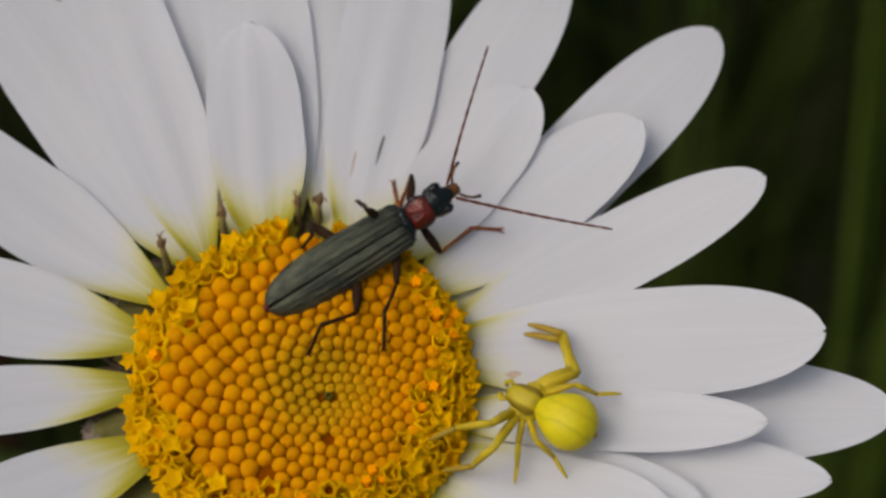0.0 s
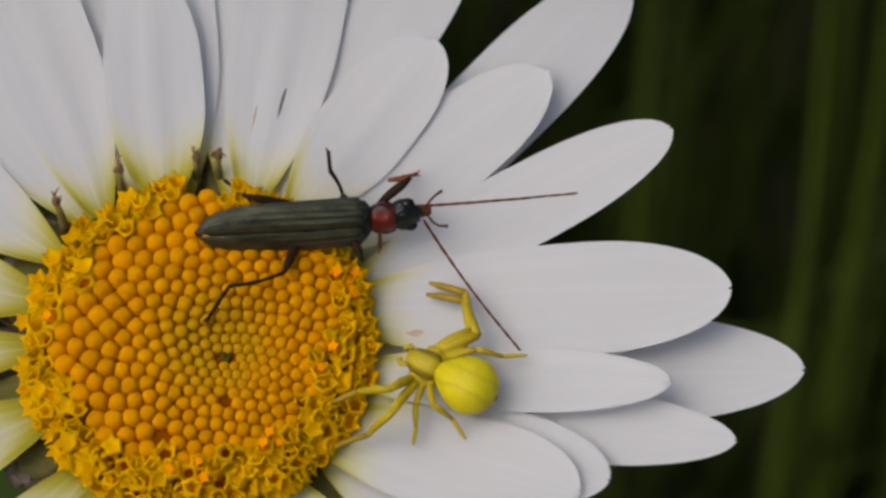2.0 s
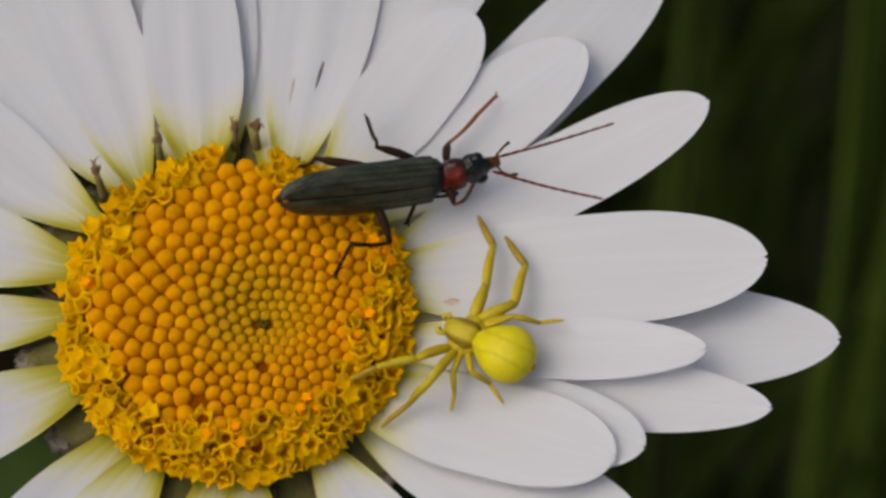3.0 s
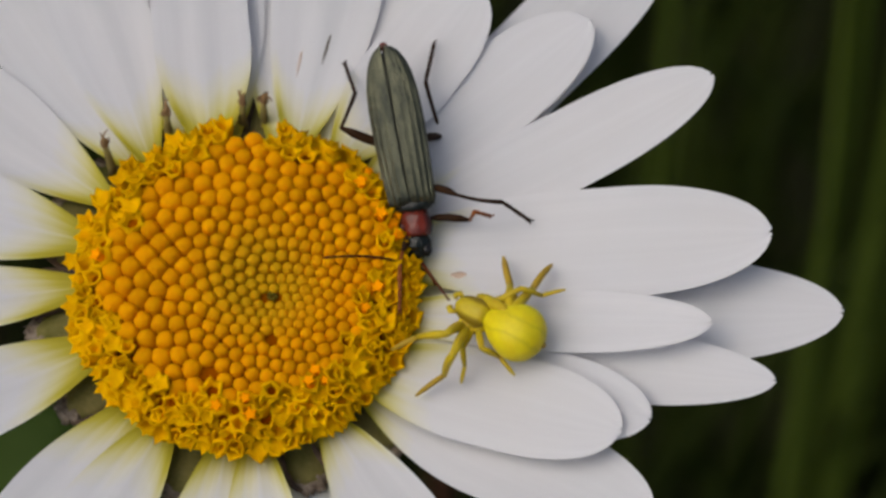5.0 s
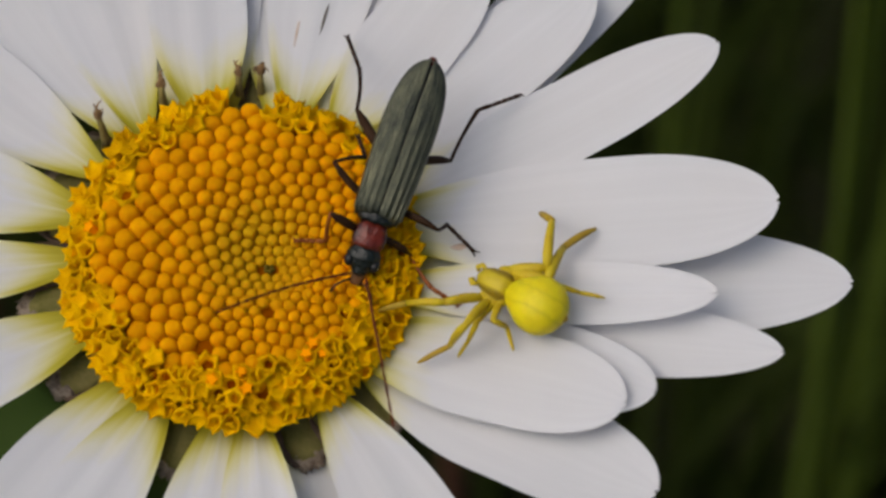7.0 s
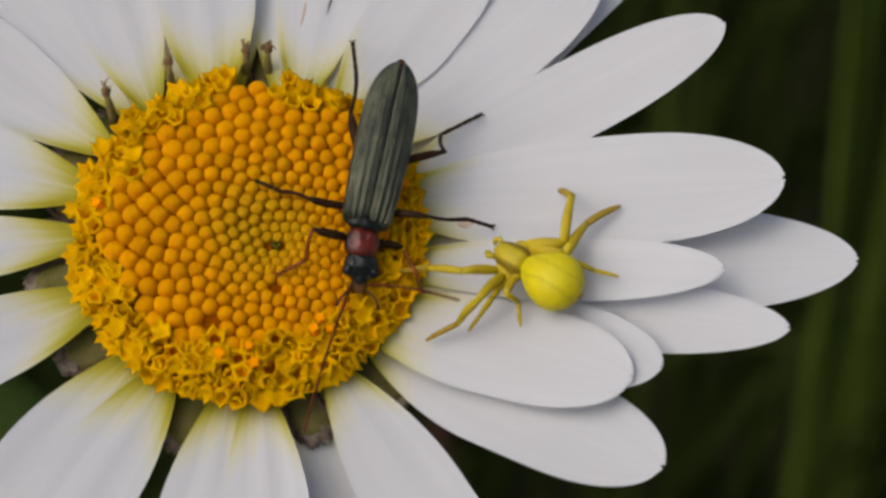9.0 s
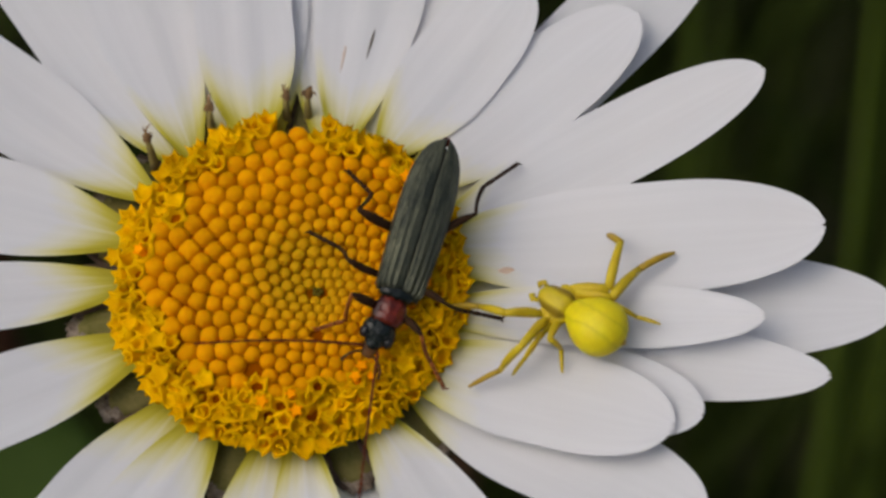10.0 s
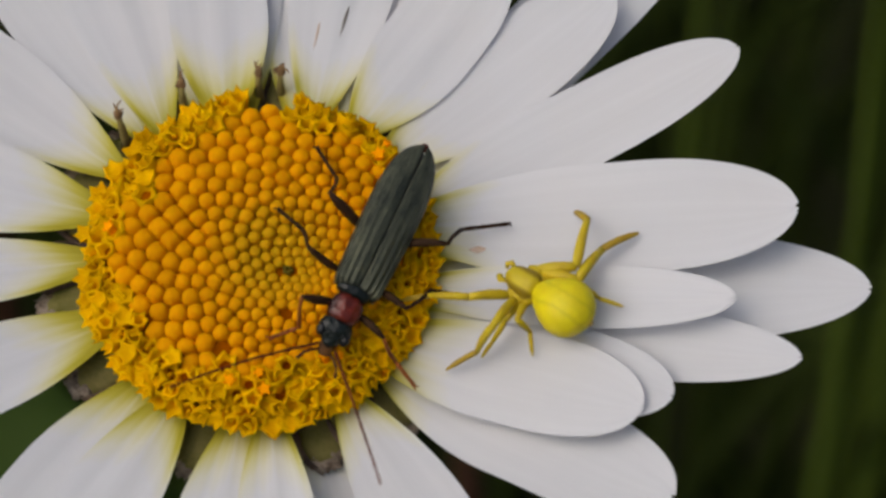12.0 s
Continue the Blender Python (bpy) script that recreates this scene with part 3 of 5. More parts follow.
golden = math.pi * (3 - math.sqrt(5))
rnd = random.Random(5)
spots, share, n = [], 0.02, 1
while share < 1.0:
    d = (0.425 + 0.305 * min(1, share / 0.68)) / 7.4 if share < 0.75 else 0.63 / 7.4
    share += 0.90 * d * d / (2 * math.pi * share)
    way = rim_way(n * golden)
    spots.append((HEART_X + share * way * math.cos(n * golden), HEART_Y + share * way * math.sin(n * golden)))
    n += 1
spots = np.array(spots) + np.array([(rnd.uniform(-0.07, 0.07), rnd.uniform(-0.07, 0.07)) for _ in spots])
hub = np.array((HUB_X, HUB_Y))
for turn in range(90):
    reach = np.array([pitch(x, y) for x, y in spots])
    gap = spots[:, None, :] - spots[None, :, :]
    dist = np.hypot(gap[..., 0], gap[..., 1]) + np.eye(len(spots)) * 99
    need = 0.56 * (reach[:, None] + reach[None, :])
    push = np.clip(need - dist, 0, 0.3) / dist * 0.20
    spots = spots + (gap * push[..., None]).sum(axis=1)
    far = np.hypot(*(spots - hub).T)
    spots = hub + (spots - hub) * np.minimum(1, RIM / far)[:, None]
gap = spots[None, :, :] - spots[:, None, :]
dist = np.hypot(gap[..., 0], gap[..., 1]) + np.eye(len(spots)) * 99
count = 0
for k, (x, y) in enumerate(spots.tolist()):
    near = np.argsort(dist[k])[:9]
    out, r = beyond_buds(x, y), math.hypot(x, y)
    turn = math.degrees(math.atan2(y, x))
    if math.hypot(x - HEART_X, y - HEART_Y) < 0.25 or (84 < turn < 99 and r > 6.9) or (out < -0.5 and rnd.random() < 0.012):
        continue
    if out < 0 or (out < 0.55 and rnd.random() < 0.55):
        size = float(dist[k][near[:5]].mean())
        name = "swollen_floret_bud" if out >= 0 else "floret_bud"
        swell = rnd.uniform(0.94, 1.03) * (1.06 if out >= 0 else 1.0)
        ob = new(name, bud_mesh(name, BUD, gap[k][near].tolist(), size, rnd))
        ob.parent = daisy
        ob.matrix_basis = (Matrix.Translation((x * MM, y * MM, (dome(x, y) - 0.2 * size + rnd.uniform(-0.05, 0.05)) * MM)) @ tilt_out(x, y, 0.03 * r)
                           @ Matrix.Diagonal((swell, swell, 1.05, 1)))
        continue
    size = 0.90 + rnd.uniform(-0.18, 0.22)
    ob = new("open_floret", OPEN_MESHES[count % len(OPEN_MESHES)])
    count += 1
    if out < 1.1 and not 60 < turn < 170 and rnd.random() < 0.30:
        an = new("anther_tube", ANTHER_MESH)
        an.parent = ob
        tagged(an, "bright orange pollen-dusted anther tube")
    lean = 0.1 + 0.9 * max(0, (r - 5.6) / 2.4) ** 1.3 + rnd.uniform(-0.45, 0.45)
    ob.parent = daisy
    ob.matrix_basis = (Matrix.Translation((x * MM, y * MM, (dome(x, y) + rnd.uniform(-0.2, 0.2)) * MM)) @ tilt_out(x, y, lean)
                       @ Matrix.Rotation(rnd.uniform(0, 6.28), 4, "Z") @ Matrix.Diagonal((size, size, size * rnd.uniform(0.9, 1.2), 1)))
bm = bmesh.new()
for k in range(5):
    blob(bm, (0.14 * math.cos(1.25 * k), 0.14 * math.sin(1.25 * k), 0.03 * k), (0.12, 0.11, 0.12), 6, 8)
part("disc_heart", bm, HEART, daisy, "dark brownish speck at the heart of the disc", at=mm(HEART_X, HEART_Y, dome(HEART_X, HEART_Y) - 0.20))

# withered florets standing at the disc's edge, with brown shrivelled heads
def withered(x, y, z, tall, lean_x, seed):
    rnd = random.Random(seed)
    bm = bmesh.new()
    tube(bm, [(0, 0, -1), (0.05, 0.02, 0), (lean_x * 0.5, 0.30, tall * 0.6), (lean_x, 0.42, tall)], [0.19, 0.20, 0.16, 0.10], 7)
    stalk = part("withered_floret", bm, WILT_STALK, daisy, "withered floret on a yellowish stalk", at=mm(x, y, z))
    bm = bmesh.new()
    blob(bm, (0, 0.05, 0.05), (0.17, 0.16, 0.30), 9, 11)
    for v in bm.verts:
        v.co += noise.noise_vector(v.co * 5.5 + Vector((7 * seed, 0, 0))) * 0.15
        v.co.y += 0.5 * max(0.0, v.co.z)
    for k in range(3):
        way, curl, long = rnd.uniform(-1.2, 1.2), rnd.uniform(-1.8, 1.8), rnd.uniform(0.3, 0.6)
        pts = []
        for i in range(6):
            u = i / 5
            turn = way + curl * u
            pts.append((long * u * math.sin(turn) * 0.8, 0.12 + long * u * math.cos(turn), 0.15 + 0.25 * u))
        tube(bm, pts, [0.06, 0.055, 0.05, 0.045, 0.035, 0.015], 5, flat=0.5)
    part("shrivelled_head", bm, WILT, stalk, "shrivelled brown floret head", at=mm(lean_x, 0.42, tall))


withered(-6.1, 5.75, 0.5, 1.25, -0.10, 1)
withered(-3.75, 7.40, 0.0, 1.25, 0.05, 2)
withered(-0.55, 7.95, -0.1, 1.35, 0.05, 3)
withered(0.35, 8.00, -0.1, 1.35, 0.10, 4)

# bruises on the petals
def streak(name, x, y, long, wide, turn, mat, label):
    bm = bmesh.new()
    shell(bm, [[(long * (u - 0.5), wide * math.sin(math.pi * min(max(u, 0.04), 0.96)) * v, 0.012 * (1 - v * v)) for v in (-1, -0.4, 0.4, 1)]
               for u in (0, 0.15, 0.3, 0.5, 0.7, 0.85, 1)], 0.03)
    part(name, bm, mat, daisy, label, at=mm(x, y, on_petal(x, y) + 0.02, 0, 0, turn))


streak("petal_bruise", 3.10, 11.50, 1.9, 0.06, 76, SCAR, "dark narrow bruise on a petal")
streak("petal_bruise", 1.90, 10.80, 1.6, 0.045, 80, BLUSH, "faint narrow bruise on a petal")
streak("petal_blush", 8.80, 0.68, 0.8, 0.16, 0, BLUSH, "pinkish-brown spot on a petal")

# ---- limbs ----
def limb_bm(length, radii, sides=8, flat=1.0):
    bm = bmesh.new()
    k = len(radii) - 1
    tube(bm, [(length * i / k, 0, 0.04 * length * math.sin(math.pi * i / k)) for i in range(k + 1)], radii, sides, flat)
    return bm


def tarsus_bm(length, r):
    """Five little joints, the last with two claws."""
    bm = bmesh.new()
    cut = [0, 0.34, 0.55, 0.70, 0.80, 1.0]
    for a, b in zip(cut, cut[1:]):
        tube(bm, [(length * a, 0, 0), (length * (a * 0.4 + b * 0.6), 0, 0.01), (length * b, 0, 0)], [r * 0.75, r * 1.05, r * 0.85], 6)
    for s in (-1, 1):
        tube(bm, [(length * 0.97, 0, 0), (length + 0.10, s * 0.10, 0.02), (length + 0.17, s * 0.13, -0.08)], [r * 0.5, r * 0.4, r * 0.15], 5)
    return bm


def basis(origin, direction, up):
    x = direction.normalized()
    z = (up - x * x.dot(up))
    z = z.normalized() if z.length > 1e-5 else x.orthogonal().normalized()
    y = z.cross(x)
    return Matrix(((x.x, y.x, z.x, origin.x * MM), (x.y, y.y, z.y, origin.y * MM), (x.z, y.z, z.z, origin.z * MM), (0, 0, 0, 1)))


def chain_rows(times, turns, hips, lengths):
    """Rows of limbs that hang together end to end: each limb's direction swings evenly from time to time."""
    rows = tuple([] for _ in lengths)
    ups = [Vector((0, 0, 1)) for _ in lengths]
    for i, t in enumerate(times):
        steps = 1
        if i + 1 < len(times):
            most = max(q[i].angle(q[i + 1]) for q in turns)
            steps = max(1, math.ceil((times[i + 1] - t) / 0.1 - 0.01), math.ceil(most / 0.6))
        for n in range(steps):
            u = n / steps
            ease = u * u * (3 - 2 * u)
            now = t if n == 0 else t + (times[i + 1] - t) * u
            at = hips[i] if n == 0 else hips[i].lerp(hips[i + 1], ease)
            for k, length in enumerate(lengths):
                d = turns[k][i]
                if n:
                    swing = d.rotation_difference(turns[k][i + 1])
                    d = Quaternion((1, 0, 0, 0)).slerp(swing, ease) @ d
                m = basis(at, d, ups[k])
                ups[k] = m.col[2].to_3d()
                rows[k].append((now, m))
                at = at + d.normalized() * length
    return rows


def leg_rows(body_rows, hip, feet, lengths, pole, rise=0.3, ankles=None):
    """Rows of the three limbs of a leg whose claw stands on the given points, in the body's space."""
    l1, l2, l3 = lengths
    hip, pole = Vector(hip), Vector(pole)
    turns = ([], [], [])
    for k, ((t, *body), (_, *foot)) in enumerate(zip(body_rows, feet)):
        m = mm(*body)
        toe = (m.inverted() @ (Vector(foot) * MM)) / MM
        out = toe - hip
        reach = Vector((out.x, out.y, 0)).normalized()
        ankle = toe - (reach - Vector((0, 0, rise))).normalized() * l3
        if ankles:
            known = (m.inverted() @ (Vector(ankles[k][1:]) * MM)) / MM
            ankle = toe - (toe - known).normalized() * l3
        d = ankle - hip
        span = min(max(d.length, abs(l1 - l2) + 0.08), l1 + l2 - 0.015)
        d.normalize()
        ankle = hip + d * span
        along = (l1 * l1 - l2 * l2 + span * span) / (2 * span)
        high = math.sqrt(max(0, l1 * l1 - along * along))
        p = pole - d * d.dot(pole)
        knee = hip + d * along + p.normalized() * high
        for one, two, k in ((hip, knee, 0), (knee, ankle, 1), (ankle, toe, 2)):
            turns[k].append((two - one).normalized())
    return chain_rows([r[0] for r in body_rows], turns, [Vector(hip)] * len(body_rows), lengths)


def jointed_rows(body_rows, hip, knees, ankles, feet, lengths):
    """Rows of the three limbs of a leg that bends at the given points, in the body's space."""
    turns = ([], [], [])
    for (t, *body), knee, ankle, foot in zip(body_rows, knees, ankles, feet):
        back = mm(*body).inverted()
        at = Vector(hip)
        for k, goal in enumerate((knee, ankle, foot)):
            d = ((back @ (Vector(goal[1:]) * MM)) / MM - at).normalized()
            turns[k].append(d)
            at = at + d * lengths[k]
    return chain_rows([r[0] for r in body_rows], turns, [Vector(hip)] * len(body_rows), lengths)


KEYED = []          # (thing or part, rows), keyed at the end


# ---- the beetle ----
BEETLE_PATH = [
    (0, 4.20, 6.83, 2.83, 23.5, -1.9, 33.5),
    (0.5, 5.04, 5.95, 2.76, 31.7, 11.5, 24.2),
    (1, 5.85, 5.79, 2.88, 36.6, 13.8, 24.7),
    (1.5, 6.82, 5.64, 2.52, 52.8, 16.7, 13.6),
    (2, 6.74, 5.14, 2.49, 52.0, 3.5, 5.7),
    (2.5, 7.27, 5.19, 2.50, 52.8, 13.2, 8.5),
    (3, 8.13, 5.63, 2.53, 57.7, 16.1, 15.2),
    (3.2, 8.37, 5.84, 2.55, 57.9, 17.0, 12.8),
    (4.8, 6.73, 2.47, 2.53, 51.6, 11.3, -57.8),
    (5, 6.92, 3.40, 1.71, 17.3, 16.9, -78.6),
    (5.5, 5.94, 1.68, 3.15, -3.1, 9.2, -98.9),
    (6, 6.18, 1.41, 3.13, -2.5, 10.4, -96.4),
    (6.5, 5.73, 1.07, 3.24, -7.2, 1.3, -108.3),
    (6.7, 5.63, 0.93, 3.28, -6.9, 9.7, -108.4),
    (8.5, 4.18, -0.08, 3.60, -13.9, 14.1, -115.3),
    (9, 4.65, -0.51, 3.52, -14.7, 9.0, -102.3),
    (9.5, 4.57, -1.30, 3.49, -16.1, 7.6, -100.6),
    (10, 4.25, -1.48, 3.54, -21.6, 2.7, -107.0),
    (10.5, 4.17, -1.96, 3.58, -21.3, 0.4, -105.8),
    (11, 3.93, -2.05, 3.25, -22.2, -0.1, -108.1),
    (11.5, 3.69, -2.22, 3.56, -24.0, -0.8, -112.9),
    (12, 3.79, -2.30, 3.60, -21.2, -0.9, -113.5),
]
# the body alone, between those times
BEETLE_BETWEEN = [
    (1.2, 6.60, 5.72, 2.74, 43.1, 14.5, 20.9),
    (2.2, 6.85, 5.64, 2.49, 52.3, 7.7, 10.0),
    (2.8, 7.07, 6.47, 2.52, 55.7, 15.3, 26.5),
    (5.2, 5.79, 2.97, 2.29, 9.1, 14.7, -96.8),
    (6.2, 5.84, 1.88, 3.17, -4.4, 6.3, -99.5),
    (9.2, 4.72, -0.43, 3.51, -15.3, 8.4, -98.2),
    (9.8, 4.10, -1.14, 3.52, -19.4, 3.7, -108.2),
]
HEAD_TURN = [(0, 2.5, -7.6), (0.5, -1.9, -15.0), (1, 5.3, -15.0), (1.5, 23.2, -15.0), (2, 6.0, -4.3), (2.5, 17.9, -12.9), (3, 17.8, -15.0), (3.2, 16.6, -15.0), (4.8, -19.7, 1.1), (5, -10.4, -0.0), (5.5, 3.0, 3.9), (6, -9.4, 4.1), (6.5, 1.1, 10.2), (6.7, 2.5, 3.9), (8.5, -1.0, 0.6), (9, 8.9, 4.9), (9.5, 1.1, 6.0), (10, -6.0, 9.2), (10.5, -3.0, 11.0), (11, -5.0, 11.2), (11.5, -4.0, 11.2), (12, 1.5, 11.2)]
FOOT_LF = [(0, 3.65, 9.59, 1.01), (0.5, 6.96, 10.44, 1.48), (1, 6.91, 10.49, 1.47), (1.5, 8.97, 9.52, 1.7), (2, 8.87, 7.69, 1.16), (2.5, 8.47, 7.92, 1.14), (3, 11.02, 10.18, 1.56), (3.2, 10.58, 10.01, 1.5), (4.8, 11.49, 1.26, 1.68), (5, 10.38, 3.0, 1.5), (5.5, 9.06, -1.94, 1.66), (6, 8.95, -1.89, 1.64), (6.5, 9.06, -1.83, 1.65), (6.7, 8.93, -1.94, 1.64), (8.5, 6.89, -2.61, 1.57), (9, 6.96, -2.62, 1.58), (9.5, 6.9, -2.72, 1.55), (10, 6.16, -4.61, 1.52), (10.5, 6.15, -5.3, 1.74), (11, 6.16, -5.28, 1.72), (11.5, 6.11, -5.33, 1.75), (12, 6.14, -5.4, 1.77)]
FOOT_LM = [(0, 2.06, 8.74, 0.82), (0.5, 2.54, 7.44, 0.97), (1, 3.03, 7.2, 0.43), (1.5, 5.26, 9.05, 1.35), (2, 5.07, 9.11, 1.39), (2.5, 5.01, 9.07, 1.39), (3, 5.08, 9.13, 1.39), (3.2, 5.05, 9.23, 1.4), (4.8, 6.05, 8.56, 1.34), (5, 11.64, 2.88, 1.68), (5.5, 11.84, 2.71, 1.69), (6, 11.8, 2.7, 1.68), (6.5, 9.68, 0.23, 1.55), (6.7, 9.59, 0.13, 1.56), (8.5, 9.61, 0.2, 1.55), (9, 9.57, 0.39, 1.49), (9.5, 9.61, 0.2, 1.55), (10, 8.24, -1.63, 1.53), (10.5, 7.95, -1.63, 1.48), (11, 7.95, -1.61, 1.48), (11.5, 7.93, -1.64, 1.48), (12, 8.16, -1.58, 1.52)]
FOOT_LH = [(0, -0.19, 6.09, 1.88), (0.5, 0.43, 5.95, 2.23), (1, 0.85, 7.13, 1.79), (1.5, 0.73, 7.24, 1.85), (2, 0.51, 7.88, 0.55), (2.5, 0.74, 7.24, 1.84), (3, 0.58, 7.87, 0.36), (3.2, 3.65, 10.06, 0.96), (4.8, 7.02, 10.04, 1.45), (5, 7.71, 10.87, 1.57), (5.5, 8.48, 9.42, 1.59), (6, 11.46, 7.16, 1.72), (6.5, 11.42, 7.12, 1.71), (6.7, 11.38, 7.09, 1.7), (8.5, 11.2, 6.6, 1.58), (9, 9.34, 5.47, 1.18), (9.5, 9.37, 5.44, 1.17), (10, 9.38, 5.43, 1.17), (10.5, 9.37, 5.49, 1.18), (11, 10.07, 1.57, 1.45), (11.5, 9.95, 1.59, 1.43), (12, 9.94, 1.58, 1.43)]
FOOT_RF = [(0, 8.37, 7.21, 1.11), (0.5, 6.43, 6.31, 1.01), (1, 6.75, 5.99, 0.99), (1.5, 7.36, 4.94, 1.06), (2, 7.28, 4.46, 0.82), (2.5, 8.9, 5.02, 1.04), (3, 9.62, 5.71, 1.25), (3.2, 9.17, 5.44, 1.16), (4.8, 6.29, -1.7, 1.97), (5, 6.3, -1.69, 1.97), (5.5, 2.03, 0.42, 2.26), (6, 2.2, 0.35, 2.24), (6.5, 2.34, 0.33, 2.31), (6.7, 2.18, 0.3, 2.23), (8.5, 1.11, 0.51, 2.13), (9, 1.19, -2.13, 2.39), (9.5, 1.27, -1.78, 2.07), (10, 0.72, -2.61, 2.5), (10.5, 0.21, -3.94, 2.63), (11, 0.43, -3.79, 2.65), (11.5, 0.32, -3.96, 2.63), (12, 0.52, -3.82, 2.63)]
FOOT_RM = [(0, 3.32, 1.07, 2.5), (0.5, 3.3, 0.86, 2.54), (1, 3.98, 0.77, 2.52), (1.5, 5.69, 5.89, 0.54), (2, 5.7, 5.47, 0.43), (2.5, 6.66, 3.93, 0.66), (3, 6.9, 4.31, 0.79), (3.2, 6.9, 4.53, 1.06), (4.8, 4.72, 1.71, 2.43), (5, 6.4, 7.2, 1), (5.5, 3.19, 5.18, 2.23), (6, 3.21, 5.15, 2.21), (6.5, 4.83, 5.71, 1.2), (6.7, 4.83, 5.71, 1.2), (8.5, 1.82, 3.93, 2.49), (9, 0.29, 1.95, 2.31), (9.5, 0.45, 1.84, 2.57), (10, 0.4, 1.88, 2.54), (10.5, 0.3, 2, 2.32), (11, 0.34, 1.88, 2.47), (11.5, 0.32, 1.93, 2.31), (12, 0.46, 1.88, 2.57)]
FOOT_RH = [(0, 0.02, 0.7, 2.1), (0.5, 0.04, 0.71, 2.24), (1, -0.02, 0.73, 2.35), (1.5, 0.15, 0.72, 2.16), (2, 0.15, 0.69, 2.19), (2.5, 0.13, 0.66, 2.19), (3, 3.94, 1.22, 2.49), (3.2, 3.94, 2.65, 2.37), (4.8, 3.75, 5.61, 2.09), (5, 3.82, 10.59, 0.97), (5.5, 3.88, 10.73, 0.97), (6, 3.84, 10.75, 0.96), (6.5, 3.75, 10.75, 0.95), (6.7, 3.85, 10.78, 0.96), (8.5, 3.88, 10.71, 0.97), (9, 3.84, 10.55, 0.97), (9.5, 1.82, 5.04, 2.28), (10, 1.85, 4.97, 2.12), (10.5, 1.76, 5.05, 2.3), (11, 1.83, 4.92, 2.03), (11.5, 1.8, 4.98, 2.24), (12, 1.85, 5.05, 2.23)]
KNEE_LF = [(0, 4.46, 9.28, 2.29), (0.5, 5.01, 8.07, 1.38), (1, 5.61, 7.77, 1.47), (1.5, 5.82, 6.64, 1.4), (2, 8.66, 6.84, 2.9), (2.5, 7.5, 5.73, 3.94), (3, 8.62, 7.56, 1.51), (3.2, 8.4, 7.67, 1.5), (4.8, 9.17, 1.53, 2.48), (5, 9.2, 2.98, 1.3), (5.5, 7.78, -0.16, 2.16), (6, 7.82, -0.3, 2.09), (6.5, 7.14, -0.13, 1.8), (6.7, 7.0, 0.09, 1.49), (8.5, 5.94, -1.44, 3.62), (9, 6.34, -0.84, 1.93), (9.5, 6.21, -2.71, 3.95), (10, 5.29, -3.26, 3.89), (10.5, 5.42, -3.66, 3.79), (11, 5.19, -3.5, 1.97), (11.5, 4.96, -4.11, 3.5), (12, 5.05, -4.15, 3.47)]
KNEE_LM = [(0, 2.63, 6.72, 4.32), (0.5, 2.85, 6.82, 4.52), (1, 3.35, 6.73, 4.25), (1.5, 5.8, 7.6, 1.2), (2, 5.77, 6.66, 1.09), (2.5, 6.38, 6.8, 1.14), (3, 5.64, 6.28, 4.14), (3.2, 5.83, 5.85, 3.6), (4.8, 7.18, 4.53, 1.14), (5, 8.73, 3.36, 3.13), (5.5, 8.67, 2.48, 2.44), (6, 8.79, 2.42, 2.48), (6.5, 8.14, 0.45, 3.3), (6.7, 8.11, 0.49, 3.36), (8.5, 7.22, 0.12, 3.15), (9, 7.93, -0.24, 3.74), (9.5, 7.54, -0.5, 3.2), (10, 6.28, -1.99, 4.03), (10.5, 5.83, -2.87, 3.69), (11, 6.56, -1.59, 1.53), (11.5, 5.63, -3.04, 3.56), (12, 5.9, -2.95, 3.7)]
KNEE_LH = [(0, 0.08, 7.3, 1.58), (0.5, 0.68, 7.23, 2.18), (1, 2.07, 5.92, 5.59), (1.5, 2.09, 5.57, 5.1), (2, 1.83, 5.56, 4.1), (2.5, 2.35, 5.39, 4.74), (3, 2.98, 5.86, 4.0), (3.2, 4.46, 7.21, 3.01), (4.8, 6.39, 5.93, 1.35), (5, 7.63, 6.72, 1.27), (5.5, 8.25, 4.8, 1.29), (6, 8.24, 4.53, 1.42), (6.5, 8.62, 4.08, 1.41), (6.7, 8.59, 4.12, 1.7), (8.5, 7.86, 3.26, 2.48), (9, 7.83, 2.92, 3.08), (9.5, 7.65, 2.45, 2.92), (10, 7.67, 2.33, 3.22), (10.5, 7.48, 1.99, 2.98), (11, 7.34, -0.05, 3.35), (11.5, 7.42, -0.07, 3.38), (12, 7.7, -0.11, 3.48)]
KNEE_RF = [(0, 5.66, 6.21, 1.11), (0.5, 6.05, 4.42, 2.86), (1, 6.58, 4.23, 2.94), (1.5, 6.77, 3.94, 0.91), (2, 8.96, 5.37, 1.76), (2.5, 6.84, 4.02, 0.93), (3, 8.89, 4.17, 2.75), (3.2, 8.83, 4.81, 1.31), (4.8, 6.11, 0.59, 1.86), (5, 6.43, 1.41, 1.79), (5.5, 4.27, 0.83, 4.06), (6, 4.35, 0.91, 3.94), (6.5, 3.82, 0.88, 4.11), (6.7, 3.89, 0.79, 4.18), (8.5, 2.52, 0.73, 3.9), (9, 2.63, -0.94, 4.2), (9.5, 2.98, -1.91, 4.52), (10, 2.6, -1.85, 4.7), (10.5, 2.29, -2.71, 4.63), (11, 2.16, -2.6, 4.4), (11.5, 1.77, -2.84, 4.58), (12, 1.85, -2.81, 4.63)]
